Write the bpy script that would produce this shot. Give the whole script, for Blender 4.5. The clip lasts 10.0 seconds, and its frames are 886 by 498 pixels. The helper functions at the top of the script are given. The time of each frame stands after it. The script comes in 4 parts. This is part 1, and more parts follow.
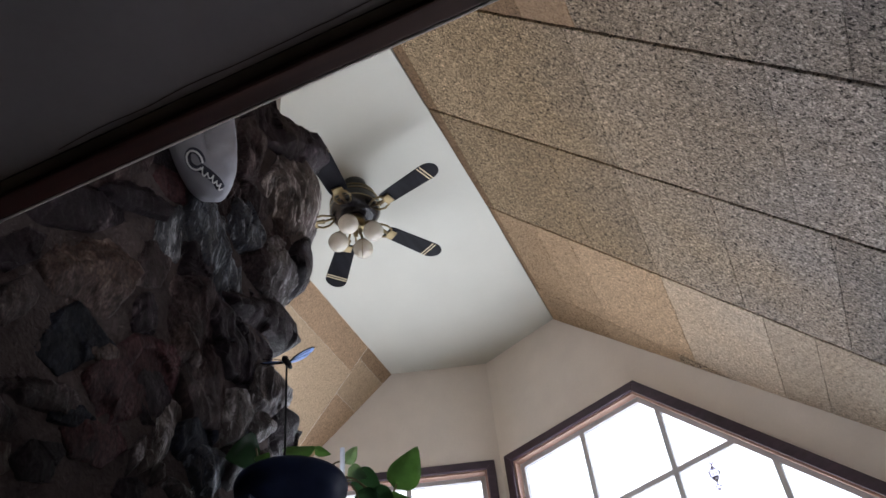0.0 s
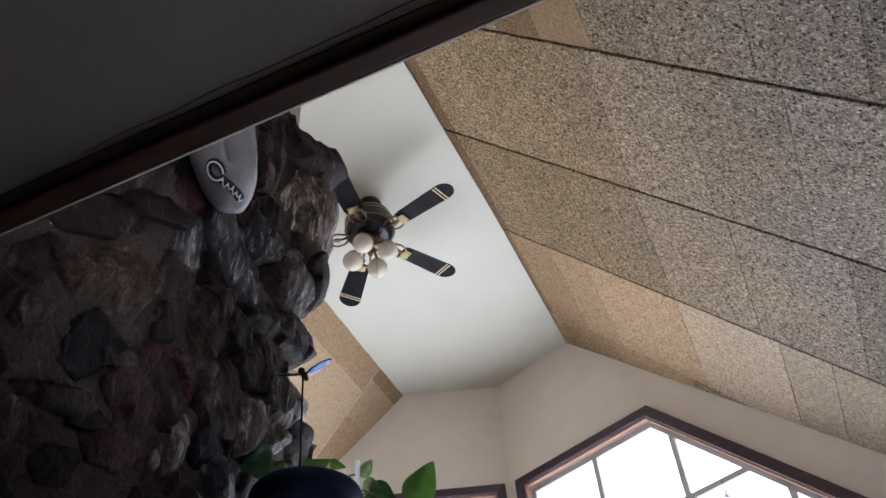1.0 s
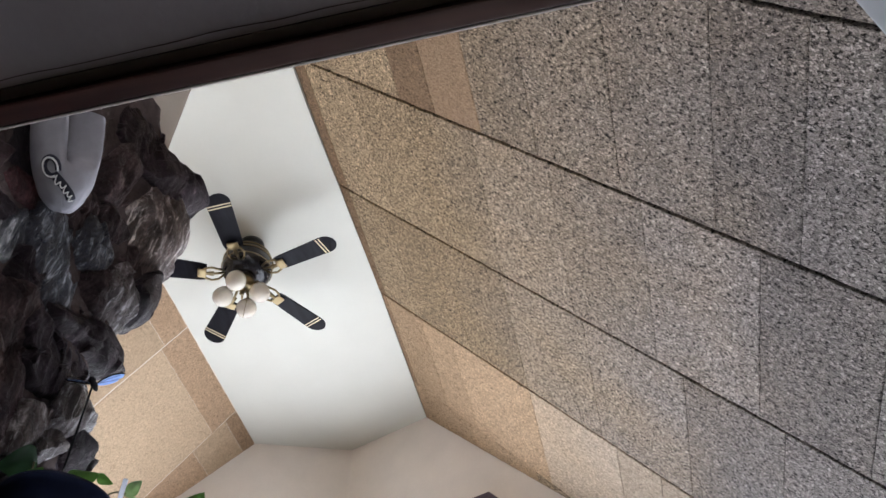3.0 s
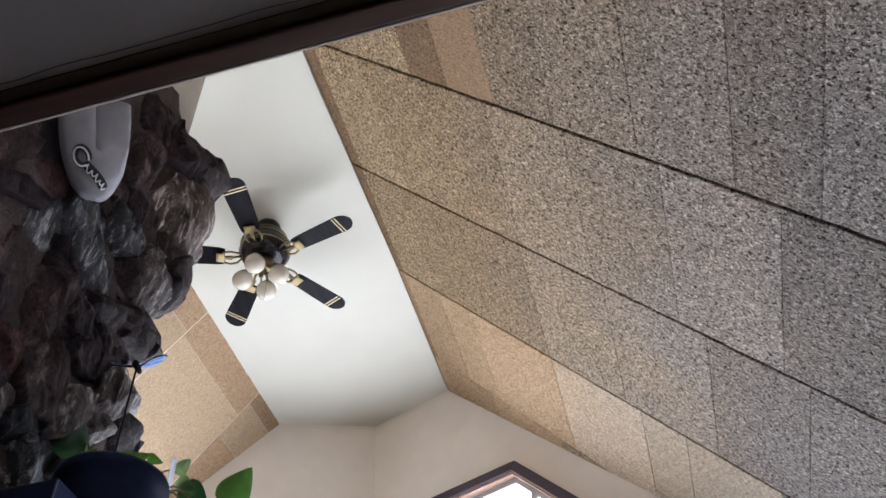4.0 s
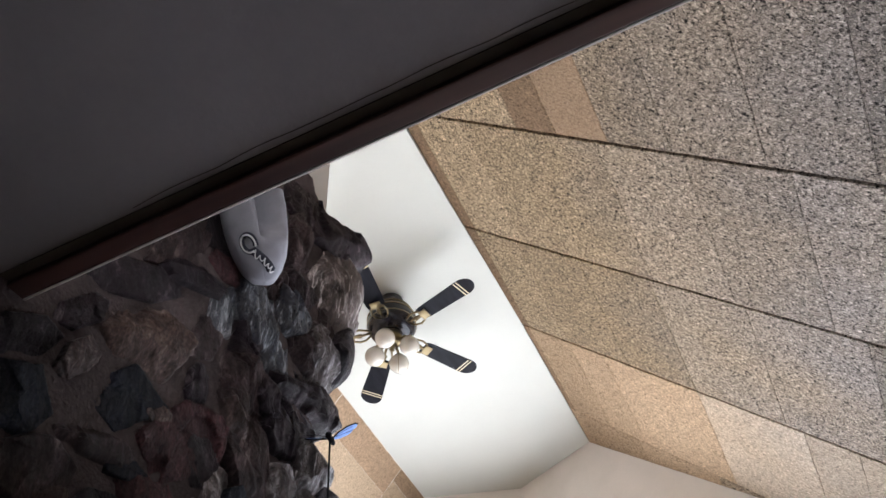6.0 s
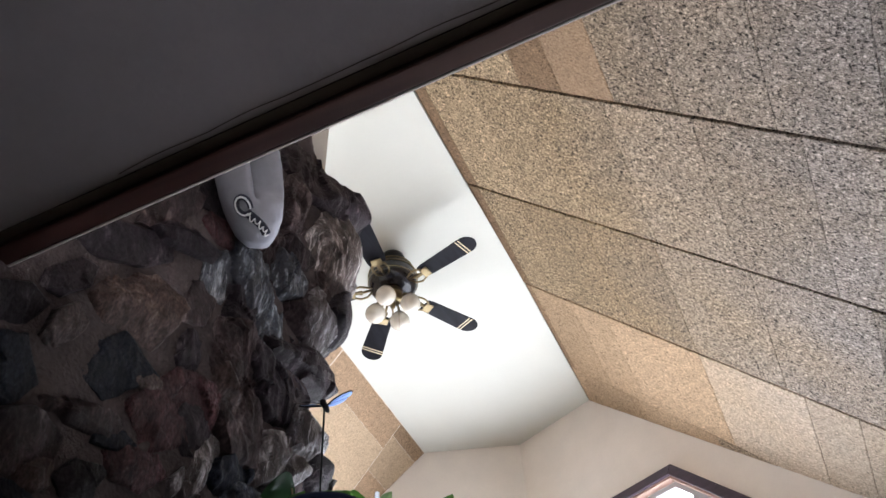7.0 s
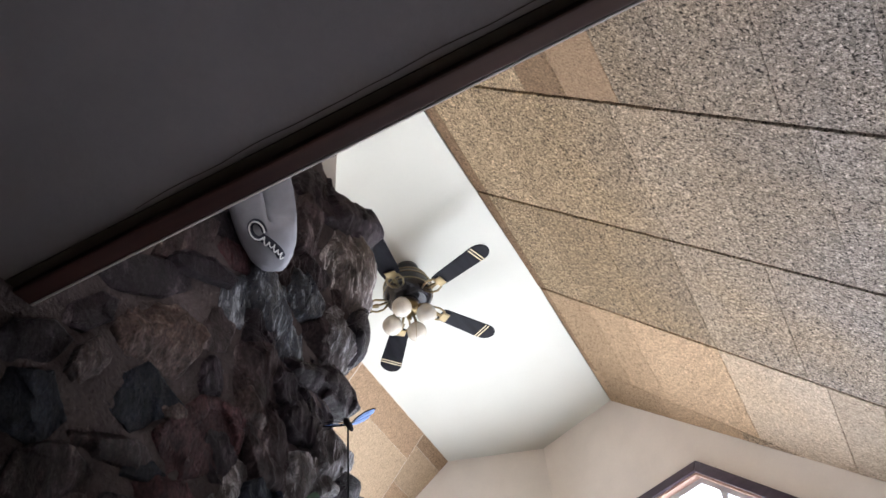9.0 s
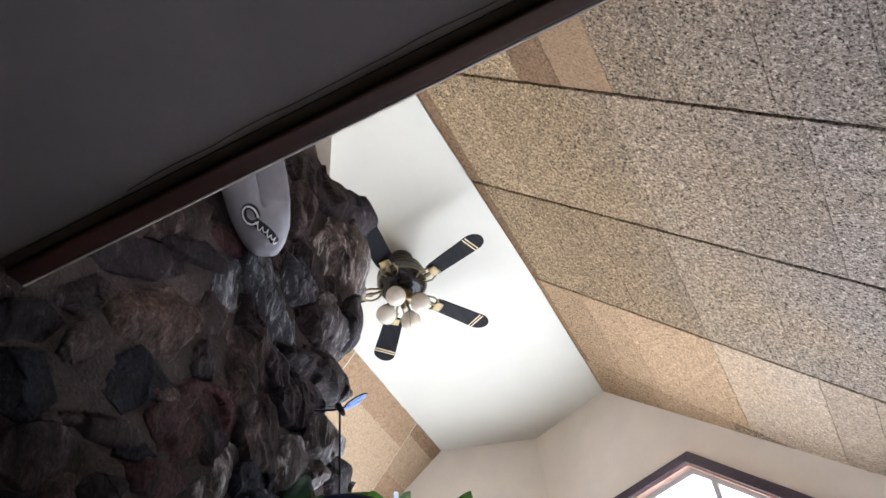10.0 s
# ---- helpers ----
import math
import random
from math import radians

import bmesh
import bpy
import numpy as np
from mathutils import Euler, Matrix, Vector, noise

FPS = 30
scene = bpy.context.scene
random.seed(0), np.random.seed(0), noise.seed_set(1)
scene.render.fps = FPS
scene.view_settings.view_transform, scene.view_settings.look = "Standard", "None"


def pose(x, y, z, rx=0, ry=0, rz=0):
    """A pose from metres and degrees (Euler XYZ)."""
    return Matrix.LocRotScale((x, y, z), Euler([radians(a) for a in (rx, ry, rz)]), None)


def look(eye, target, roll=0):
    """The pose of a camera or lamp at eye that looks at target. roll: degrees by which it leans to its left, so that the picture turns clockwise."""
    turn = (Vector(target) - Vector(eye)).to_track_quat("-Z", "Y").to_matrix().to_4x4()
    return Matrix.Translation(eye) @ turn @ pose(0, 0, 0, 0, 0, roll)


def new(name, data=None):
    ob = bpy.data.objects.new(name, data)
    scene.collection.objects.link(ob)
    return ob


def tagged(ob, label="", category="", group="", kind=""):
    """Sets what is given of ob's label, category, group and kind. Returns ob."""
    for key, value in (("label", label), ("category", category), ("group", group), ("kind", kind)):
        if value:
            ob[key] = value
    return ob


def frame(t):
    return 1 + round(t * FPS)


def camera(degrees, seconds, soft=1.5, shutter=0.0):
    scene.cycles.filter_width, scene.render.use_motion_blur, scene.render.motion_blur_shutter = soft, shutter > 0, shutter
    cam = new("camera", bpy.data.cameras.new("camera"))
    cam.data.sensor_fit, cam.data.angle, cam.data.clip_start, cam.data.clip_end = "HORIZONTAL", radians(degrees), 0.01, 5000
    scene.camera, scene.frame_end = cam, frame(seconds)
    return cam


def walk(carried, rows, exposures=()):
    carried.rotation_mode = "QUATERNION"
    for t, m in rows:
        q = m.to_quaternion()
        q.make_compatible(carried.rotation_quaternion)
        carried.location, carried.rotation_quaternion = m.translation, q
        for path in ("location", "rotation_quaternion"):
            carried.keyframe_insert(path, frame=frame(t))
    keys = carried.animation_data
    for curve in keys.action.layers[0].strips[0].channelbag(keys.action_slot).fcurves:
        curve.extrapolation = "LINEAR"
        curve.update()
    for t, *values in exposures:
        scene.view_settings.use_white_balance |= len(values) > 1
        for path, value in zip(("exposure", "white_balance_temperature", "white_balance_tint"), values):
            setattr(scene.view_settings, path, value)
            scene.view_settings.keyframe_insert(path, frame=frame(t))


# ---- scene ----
cam = camera(52.3, 10.0)
PATH = [
    (0, (-0.189, -0.562, 1.456), (-0.660, 0.787, 2.857), -7.19),
    (0.5, (-0.227, -0.535, 1.470), (-0.728, 0.776, 2.894), -5.70),
    (1, (-0.209, -0.552, 1.444), (-0.685, 0.751, 2.884), -5.73),
    (1.5, (-0.184, -0.531, 1.429), (-0.627, 0.822, 2.832), -6.03),
    (2, (-0.125, -0.506, 1.407), (-0.487, 0.868, 2.815), -5.66),
    (2.2, (-0.043, -0.486, 1.436), (-0.335, 0.851, 2.894), -5.52),
    (2.5, (-0.006, -0.478, 1.380), (-0.169, 0.849, 2.866), -4.37),
    (2.7, (-0.010, -0.490, 1.368), (-0.189, 0.805, 2.881), -2.94),
    (3, (-0.035, -0.495, 1.382), (-0.287, 0.761, 2.917), -1.75),
    (3.2, (-0.063, -0.517, 1.363), (-0.352, 0.737, 2.892), -2.56),
    (4.3, (-0.080, -0.507, 1.358), (-0.361, 0.807, 2.838), -4.27),
    (4.5, (-0.082, -0.496, 1.356), (-0.431, 0.823, 2.819), -2.88),
    (4.7, (-0.120, -0.489, 1.336), (-0.543, 0.816, 2.791), -1.30),
    (5, (-0.198, -0.507, 1.357), (-0.704, 0.734, 2.841), 0.83),
    (5.2, (-0.230, -0.518, 1.348), (-0.705, 0.699, 2.863), -2.47),
    (5.5, (-0.232, -0.521, 1.374), (-0.675, 0.648, 2.935), -3.85),
    (5.7, (-0.232, -0.537, 1.330), (-0.656, 0.569, 2.942), -5.46),
    (6.8, (-0.234, -0.534, 1.366), (-0.688, 0.648, 2.914), -4.85),
    (7, (-0.221, -0.527, 1.382), (-0.694, 0.660, 2.921), -4.05),
    (7.5, (-0.220, -0.529, 1.376), (-0.720, 0.657, 2.908), -4.32),
    (8, (-0.215, -0.539, 1.377), (-0.715, 0.632, 2.919), -5.27),
    (8.5, (-0.215, -0.548, 1.385), (-0.706, 0.616, 2.934), -6.16),
    (9, (-0.214, -0.547, 1.383), (-0.707, 0.619, 2.932), -6.21),
    (9.5, (-0.215, -0.542, 1.375), (-0.712, 0.631, 2.917), -5.85),
    (10, (-0.213, -0.540, 1.372), (-0.704, 0.643, 2.908), -6.04),
]
EXPOSURES = [(0, -0.85), (0.5, -0.75), (1, -0.66), (1.5, -0.58), (2, -0.51), (2.5, -0.34), (3, -0.3), (4.5, -0.29), (5, -0.36), (5.5, -0.2), (7, 0.08), (7.5, 0.08), (10, 0.04)]
walk(cam, [(t, look(eye, target, roll)) for t, eye, target, roll in PATH], EXPOSURES)

# ---- world, daylight through the prow windows, exposure ----
world = bpy.data.worlds.new("sky")
scene.world = world
world.use_nodes = True
wn = world.node_tree
sky = wn.nodes.new("ShaderNodeTexSky")
sky.sky_type, sky.sun_disc = "NISHITA", False
sky.sun_elevation, sky.sun_rotation = radians(48), radians(200)
wn.nodes["Background"].inputs[1].default_value = 0.15
wn.links.new(sky.outputs[0], wn.nodes["Background"].inputs[0])
sun_data = bpy.data.lights.new("sun", "SUN")
sun_data.energy, sun_data.angle, sun_data.color = 1.0, radians(12), (1.0, 0.96, 0.9)
sun = new("sun", sun_data)
sun.matrix_world = look((0, -6, 12), (0, 0, 5))

# ---- plan: the ridge runs along y ----
RIDGE_Z = 5.3                      # flat ceiling strip under the ridge
STRIP_L, STRIP_R = -2.31, -1.11    # its edges
FALL = 1.16                        # roof fall per metre
SLANT = math.sqrt(1 + FALL * FALL)
APEX = Vector((-1.69, 4.335))      # prow corner in plan
RUN = 0.378                        # the prow walls fall back this much per metre
EDGE_Y = 0.02                      # edge of the low ceiling
LOW_Z = 2.45
EAVE_R, EAVE_L = 2.5, -5.9


# ---- materials ----
def material(name):
    m = bpy.data.materials.new(name)
    m.use_nodes = True
    return m, m.node_tree, m.node_tree.nodes["Principled BSDF"]


def node(tree, kind, **inputs):
    n = tree.nodes.new(kind)
    for key, value in inputs.items():
        n.inputs[key.replace("_", " ")].default_value = value
    return n


def ramp(tree, source, stops):
    r = tree.nodes.new("ShaderNodeValToRGB")
    while len(r.color_ramp.elements) < len(stops):
        r.color_ramp.elements.new(0.5)
    for e, (at, c) in zip(r.color_ramp.elements, stops):
        e.position = at
        e.color = (*c, 1) if len(c) == 3 else c
    tree.links.new(source, r.inputs[0])
    return r.outputs[0]


def mix(tree, fac, a, b, blend="MIX"):
    n = tree.nodes.new("ShaderNodeMix")
    n.data_type, n.blend_type = "RGBA", blend
    for sock, value in ((n.inputs[0], fac), (n.inputs[6], a), (n.inputs[7], b)):
        if isinstance(value, (int, float)):
            sock.default_value = value
        elif isinstance(value, tuple):
            sock.default_value = (*value, 1)
        else:
            tree.links.new(value, sock)
    return n.outputs[2]


def grey(v):
    return (v, v, v)


def bump(tree, shader, height, strength, distance):
    b = node(tree, "ShaderNodeBump", Strength=strength, Distance=distance)
    tree.links.new(height, b.inputs["Height"])
    tree.links.new(b.outputs[0], shader.inputs["Normal"])


def plain(name, colour, rough=0.5, metal=0.0, grain=40.0, vary=0.15, relief=0.1, depth=0.002, spec=0.5):
    """A surface with variation at two scales and a fine relief."""
    m, t, p = material(name)
    place = t.nodes.new("ShaderNodeNewGeometry")
    n1 = node(t, "ShaderNodeTexNoise", Scale=grain, Detail=4.0)
    n2 = node(t, "ShaderNodeTexNoise", Scale=grain / 14, Detail=3.0)
    for n in (n1, n2):
        t.links.new(place.outputs["Position"], n.inputs["Vector"])
    lo, hi = tuple(c * (1 - vary) for c in colour), tuple(min(1, c * (1 + vary)) for c in colour)
    base = ramp(t, n2.outputs[0], [(0.3, lo), (0.7, hi)])
    fine = ramp(t, n1.outputs[0], [(0.3, grey(1 - vary * 0.7)), (0.7, grey(1.0))])
    t.links.new(mix(t, 1.0, base, fine, "MULTIPLY"), p.inputs["Base Color"])
    p.inputs["Roughness"].default_value, p.inputs["Metallic"].default_value = rough, metal
    p.inputs["Specular IOR Level"].default_value = spec
    bump(t, p, n1.outputs[0], relief, depth)
    return m


def wood(name, dark, light, rough=0.4, along=(3, 40, 40)):
    m, t, p = material(name)
    place = t.nodes.new("ShaderNodeTexCoord")
    mp = t.nodes.new("ShaderNodeMapping")
    mp.inputs["Scale"].default_value = along
    n = node(t, "ShaderNodeTexNoise", Scale=1.0, Detail=6.0, Distortion=0.6)
    t.links.new(place.outputs["Object"], mp.inputs[0])
    t.links.new(mp.outputs[0], n.inputs["Vector"])
    t.links.new(ramp(t, n.outputs[0], [(0.3, dark), (0.7, light)]), p.inputs["Base Color"])
    p.inputs["Roughness"].default_value = rough
    bump(t, p, n.outputs[0], 0.25, 0.002)
    return m


def fibre_board(name, low_tone, ridge_tone, shift, speck=1.0):
    """Cement-bonded wood-fibre board: pale flakes, dark pits, blending to a second tone towards the ridge."""
    m, t, p = material(name)
    place = t.nodes.new("ShaderNodeNewGeometry")
    info = t.nodes.new("ShaderNodeObjectInfo")
    mp = t.nodes.new("ShaderNodeMapping")
    mp.inputs["Scale"].default_value = (0.75, 1.0, 0.75)
    t.links.new(place.outputs["Position"], mp.inputs[0])
    warp = node(t, "ShaderNodeTexNoise", Scale=100.0, Detail=2.0)
    t.links.new(mp.outputs[0], warp.inputs["Vector"])
    bent = t.nodes.new("ShaderNodeVectorMath")
    bent.operation = "MULTIPLY_ADD"
    bent.inputs[1].default_value = (0.018, 0.018, 0.018)
    t.links.new(warp.outputs["Color"], bent.inputs[0])
    t.links.new(mp.outputs[0], bent.inputs[2])
    cell = node(t, "ShaderNodeTexVoronoi", Scale=140.0, Randomness=1.0)
    t.links.new(bent.outputs[0], cell.inputs["Vector"])
    rim = node(t, "ShaderNodeTexVoronoi", Scale=140.0, Randomness=1.0)
    rim.feature = "DISTANCE_TO_EDGE"
    t.links.new(bent.outputs[0], rim.inputs["Vector"])
    pits = node(t, "ShaderNodeTexNoise", Scale=105.0, Detail=4.0, Roughness=0.7)
    t.links.new(bent.outputs[0], pits.inputs["Vector"])
    cloud = node(t, "ShaderNodeTexNoise", Scale=2.2, Detail=3.0)
    t.links.new(place.outputs["Position"], cloud.inputs["Vector"])
    bw = t.nodes.new("ShaderNodeSeparateColor")
    t.links.new(cell.outputs["Color"], bw.inputs[0])
    flake = ramp(t, bw.outputs[0], [(0.0, grey(0.52)), (0.4, grey(0.92)), (0.8, grey(1.2)), (1.0, grey(1.75))])
    hole = ramp(t, pits.outputs[0], [(0.40, grey(0.03)), (0.465, grey(1.0))])
    gaps = ramp(t, rim.outputs["Distance"], [(0.0, grey(0.45)), (0.14, grey(1.0))])
    hole = mix(t, 1.0, hole, gaps, "MULTIPLY")
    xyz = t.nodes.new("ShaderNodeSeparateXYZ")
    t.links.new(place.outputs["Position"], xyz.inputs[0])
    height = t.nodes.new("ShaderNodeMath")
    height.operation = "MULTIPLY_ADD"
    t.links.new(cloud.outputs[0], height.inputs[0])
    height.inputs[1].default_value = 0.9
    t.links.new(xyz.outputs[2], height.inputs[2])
    toward_ridge = t.nodes.new("ShaderNodeMapRange")
    toward_ridge.inputs["From Min"].default_value, toward_ridge.inputs["From Max"].default_value = 4.0 + shift, 5.4 + shift
    t.links.new(height.outputs[0], toward_ridge.inputs[0])
    base = mix(t, toward_ridge.outputs[0], low_tone, ridge_tone)
    own = ramp(t, info.outputs["Random"], [(0.0, (0.78, 0.76, 0.73)), (0.5, (0.96, 0.95, 0.93)), (1.0, (1.12, 1.11, 1.10))])
    base = mix(t, 1.0, base, own, "MULTIPLY")
    base = mix(t, speck, base, flake, "MULTIPLY")
    base = mix(t, min(1.0, speck + 0.15), base, hole, "MULTIPLY")
    t.links.new(base, p.inputs["Base Color"])
    p.inputs["Roughness"].default_value = 0.9
    p.inputs["Specular IOR Level"].default_value = 0.2
    both = mix(t, 1.0, flake, hole, "MULTIPLY")
    bump(t, p, both, 0.8, 0.006)
    return m


def stone(name, colour, vein, rough, amount):
    """Split field stone: patches, thin pale veins that also paint glints, pitted and slightly shiny."""
    m, t, p = material(name)
    tc = t.nodes.new("ShaderNodeNewGeometry")
    info = t.nodes.new("ShaderNodeObjectInfo")
    mp = t.nodes.new("ShaderNodeMapping")
    mp.inputs["Rotation"].default_value = (0.3, 0.0, 0.0)
    mp.inputs["Scale"].default_value = (1.0, 1.7, 0.85)
    t.links.new(tc.outputs["Position"], mp.inputs[0])
    big = node(t, "ShaderNodeTexNoise", Scale=15.0, Detail=7.0, Roughness=0.68, Distortion=0.35)
    fine = node(t, "ShaderNodeTexNoise", Scale=110.0, Detail=7.0, Roughness=0.75)
    for n in (big, fine):
        t.links.new(mp.outputs[0], n.inputs["Vector"])
    dark, lite = tuple(c * 0.32 for c in colour), tuple(min(1, c * 2.1) for c in colour)
    base = ramp(t, big.outputs[0], [(0.3, dark), (0.5, colour), (0.68, lite)])
    streak = ramp(t, big.outputs[0], [(0.62 - amount, grey(0.0)), (0.75 - amount * 0.5, grey(0.85))])
    base = mix(t, streak, base, vein)
    if amount > 0.05:
        run = t.nodes.new("ShaderNodeMapping")
        run.inputs["Rotation"].default_value = (0.25, 0.0, 0.0)
        run.inputs["Scale"].default_value = (1.0, 2.4, 0.34)
        t.links.new(tc.outputs["Position"], run.inputs[0])
        lines = node(t, "ShaderNodeTexNoise", Scale=36.0, Detail=6.0, Roughness=0.7, Distortion=0.5)
        t.links.new(run.outputs[0], lines.inputs["Vector"])
        base = mix(t, ramp(t, lines.outputs[0], [(0.545, grey(0.0)), (0.64, grey(0.85))]), base, vein)
        base = mix(t, ramp(t, lines.outputs[0], [(0.36, grey(0.75)), (0.44, grey(0.0))]), base, tuple(c * 0.2 for c in colour))
    speck = ramp(t, fine.outputs[0], [(0.32, grey(0.3)), (0.5, grey(0.85)), (0.66, grey(1.5))])
    base = mix(t, 1.0, base, speck, "MULTIPLY")
    own = ramp(t, info.outputs["Random"], [(0.0, (0.7, 0.72, 0.76)), (1.0, (1.2, 1.14, 1.06))])
    t.links.new(mix(t, 1.0, base, own, "MULTIPLY"), p.inputs["Base Color"])
    t.links.new(ramp(t, fine.outputs[0], [(0.3, grey(rough + 0.25)), (0.7, grey(rough))]), p.inputs["Roughness"])
    tot = mix(t, 0.6, big.outputs[0], fine.outputs[0])
    bump(t, p, tot, 1.0, 0.02)
    p.inputs["Specular IOR Level"].default_value = 0.55 if rough < 0.26 else 0.16
    return m


M_WHITE = plain("white_ceiling_paint", (0.565, 0.565, 0.51), 0.85, grain=60, vary=0.02, relief=0.06)
# darker copy of the wall paint; the chase's shade is in its colour
M_CHASE = plain("shaded_taupe_paint", (0.40, 0.36, 0.31), 0.85, grain=70, vary=0.05)
M_WALL = plain("taupe_wall_paint", (0.76, 0.705, 0.65), 0.8, grain=70, vary=0.04, relief=0.12)
# base colour set dark so it carries part of the low ceiling's shade
M_SOFFIT = plain("shaded_grey_plaster", (0.168, 0.152, 0.160), 0.9, grain=90, vary=0.06, relief=0.25, depth=0.003)
M_JAMB = plain("blue_grey_wall_paint", (0.46, 0.49, 0.52), 0.85, grain=70, vary=0.04)
M_TRIM = wood("dark_stained_trim", (0.034, 0.014, 0.013), (0.070, 0.030, 0.026), 0.38)
M_FRAME = wood("plum_stained_frame", (0.030, 0.016, 0.029), (0.056, 0.031, 0.052), 0.35)
M_REVEAL = wood("reddish_wood", (0.34, 0.20, 0.155), (0.45, 0.29, 0.23), 0.45)
M_SASH = plain("white_sash_paint", (0.5, 0.5, 0.52), 0.4, vary=0.04)
M_EDGE_GLINT = plain("pale_edge_glint", (0.52, 0.50, 0.48), 0.6)
M_DECK = plain("dark_joint", (0.05, 0.04, 0.032), 0.95)
M_LIT_JOINT = plain("pale_lit_joint", (0.75, 0.66, 0.55), 0.9)
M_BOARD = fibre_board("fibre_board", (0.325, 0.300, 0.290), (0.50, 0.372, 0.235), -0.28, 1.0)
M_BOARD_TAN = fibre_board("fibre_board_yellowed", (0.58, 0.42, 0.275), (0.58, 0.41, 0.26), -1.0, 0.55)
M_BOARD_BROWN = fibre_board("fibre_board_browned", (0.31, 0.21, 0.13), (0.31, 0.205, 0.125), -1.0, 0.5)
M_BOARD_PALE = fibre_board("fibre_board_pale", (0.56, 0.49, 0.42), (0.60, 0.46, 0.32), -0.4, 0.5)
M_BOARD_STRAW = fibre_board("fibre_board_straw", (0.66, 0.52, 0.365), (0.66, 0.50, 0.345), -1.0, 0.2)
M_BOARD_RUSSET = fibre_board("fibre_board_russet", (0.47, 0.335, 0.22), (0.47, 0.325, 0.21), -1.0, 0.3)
M_MORTAR = plain("mortar", (0.086, 0.066, 0.065), 0.95, grain=120, vary=0.35, relief=0.9, depth=0.006, spec=0.12)
# navy, maroon, brown and dark are deepened to hold the left side's shade
STONES = {
    "navy": stone("blue_black_stone", (0.010, 0.013, 0.024), (0.03, 0.04, 0.06), 0.45, 0.0),
    # bright veins here and in slate also paint the window's glints on crests
    "light": stone("pale_streaked_stone", (0.105, 0.080, 0.080), (0.80, 0.78, 0.81), 0.20, 0.065),
    "rust": stone("rust_brown_stone", (0.105, 0.070, 0.064), (0.50, 0.44, 0.41), 0.28, 0.035),
    "maroon": stone("maroon_stone", (0.075, 0.032, 0.037), (0.13, 0.075, 0.08), 0.42, 0.0),
    "brown": stone("brown_stone", (0.054, 0.036, 0.039), (0.34, 0.28, 0.28), 0.30, 0.03),
    "slate": stone("blue_grey_schist", (0.040, 0.046, 0.066), (0.58, 0.63, 0.72), 0.2, 0.055),
    "dark": stone("dark_stone", (0.026, 0.018, 0.025), (0.26, 0.22, 0.24), 0.27, 0.02),
}
M_BLACK = plain("black_lacquer", (0.012, 0.012, 0.016), 0.16, vary=0.2, relief=0.02)
M_BLADE = wood("black_blade_finish", (0.004, 0.004, 0.006), (0.010, 0.010, 0.014), 0.3, (30, 3, 30))
M_BLADE.node_tree.nodes["Principled BSDF"].inputs["Specular IOR Level"].default_value = 0.06
M_BRASS = plain("polished_brass", (0.23, 0.18, 0.10), 0.28, 1.0, vary=0.1, relief=0.03)
M_STRIPE = plain("gilt_line", (0.62, 0.52, 0.34), 0.3, 0.6, vary=0.1)
M_CAB = plain("dark_navy_lacquer", (0.020, 0.030, 0.078), 0.7, grain=30, vary=0.3, relief=0.05, spec=0.05)
M_CAB_EDGE = plain("lit_navy_edge", (0.07, 0.085, 0.14), 0.5, vary=0.3)
M_POT = plain("glazed_dark_pot", (0.018, 0.026, 0.062), 0.5, vary=0.3, relief=0.03, spec=0.05)
M_SOIL = plain("potting_soil", (0.03, 0.022, 0.016), 0.95, grain=150, vary=0.5, relief=0.8, depth=0.01)
M_STICK = plain("black_wire", (0.004, 0.004, 0.006), 0.6, spec=0.15)
M_WING = plain("blue_foil_wing", (0.06, 0.20, 0.62), 0.3, 0.2, grain=120, vary=0.5)
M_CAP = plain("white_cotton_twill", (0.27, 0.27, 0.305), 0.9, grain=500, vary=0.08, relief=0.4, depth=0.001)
M_CAP_DARK = plain("navy_thread", (0.02, 0.022, 0.04), 0.8, grain=400, vary=0.3)
M_CAP_LINE = plain("white_thread", (0.75, 0.75, 0.76), 0.8, grain=400, vary=0.1)
M_FLOOR = wood("oak_floor", (0.21, 0.16, 0.12), (0.31, 0.245, 0.185), 0.35, (30, 2, 30))
M_UNSEEN_DARK = wood("dark_unseen_wall", (0.07, 0.045, 0.032), (0.12, 0.08, 0.055), 0.5, (40, 40, 3))
M_GROUND = plain("pale_gravel", (0.42, 0.40, 0.37), 0.95, grain=8, vary=0.2)


def leaf_material(name, colour):
    m, t, p = material(name)
    place = t.nodes.new("ShaderNodeTexCoord")
    n = node(t, "ShaderNodeTexNoise", Scale=45.0, Detail=4.0)
    t.links.new(place.outputs["Object"], n.inputs["Vector"])
    lo, hi = tuple(c * 0.65 for c in colour), tuple(c * 1.35 for c in colour)
    t.links.new(ramp(t, n.outputs[0], [(0.3, lo), (0.7, hi)]), p.inputs["Base Color"])
    p.inputs["Roughness"].default_value = 0.35
    through_light = node(t, "ShaderNodeBsdfTranslucent")
    through_light.inputs[0].default_value = (colour[0] * 1.6, colour[1] * 1.5, colour[2] * 0.8, 1)
    add = t.nodes.new("ShaderNodeMixShader")
    add.inputs[0].default_value = 0.4
    t.links.new(p.outputs[0], add.inputs[1])
    t.links.new(through_light.outputs[0], add.inputs[2])
    t.links.new(add.outputs[0], t.nodes["Material Output"].inputs[0])
    bump(t, p, n.outputs[0], 0.2, 0.002)
    return m


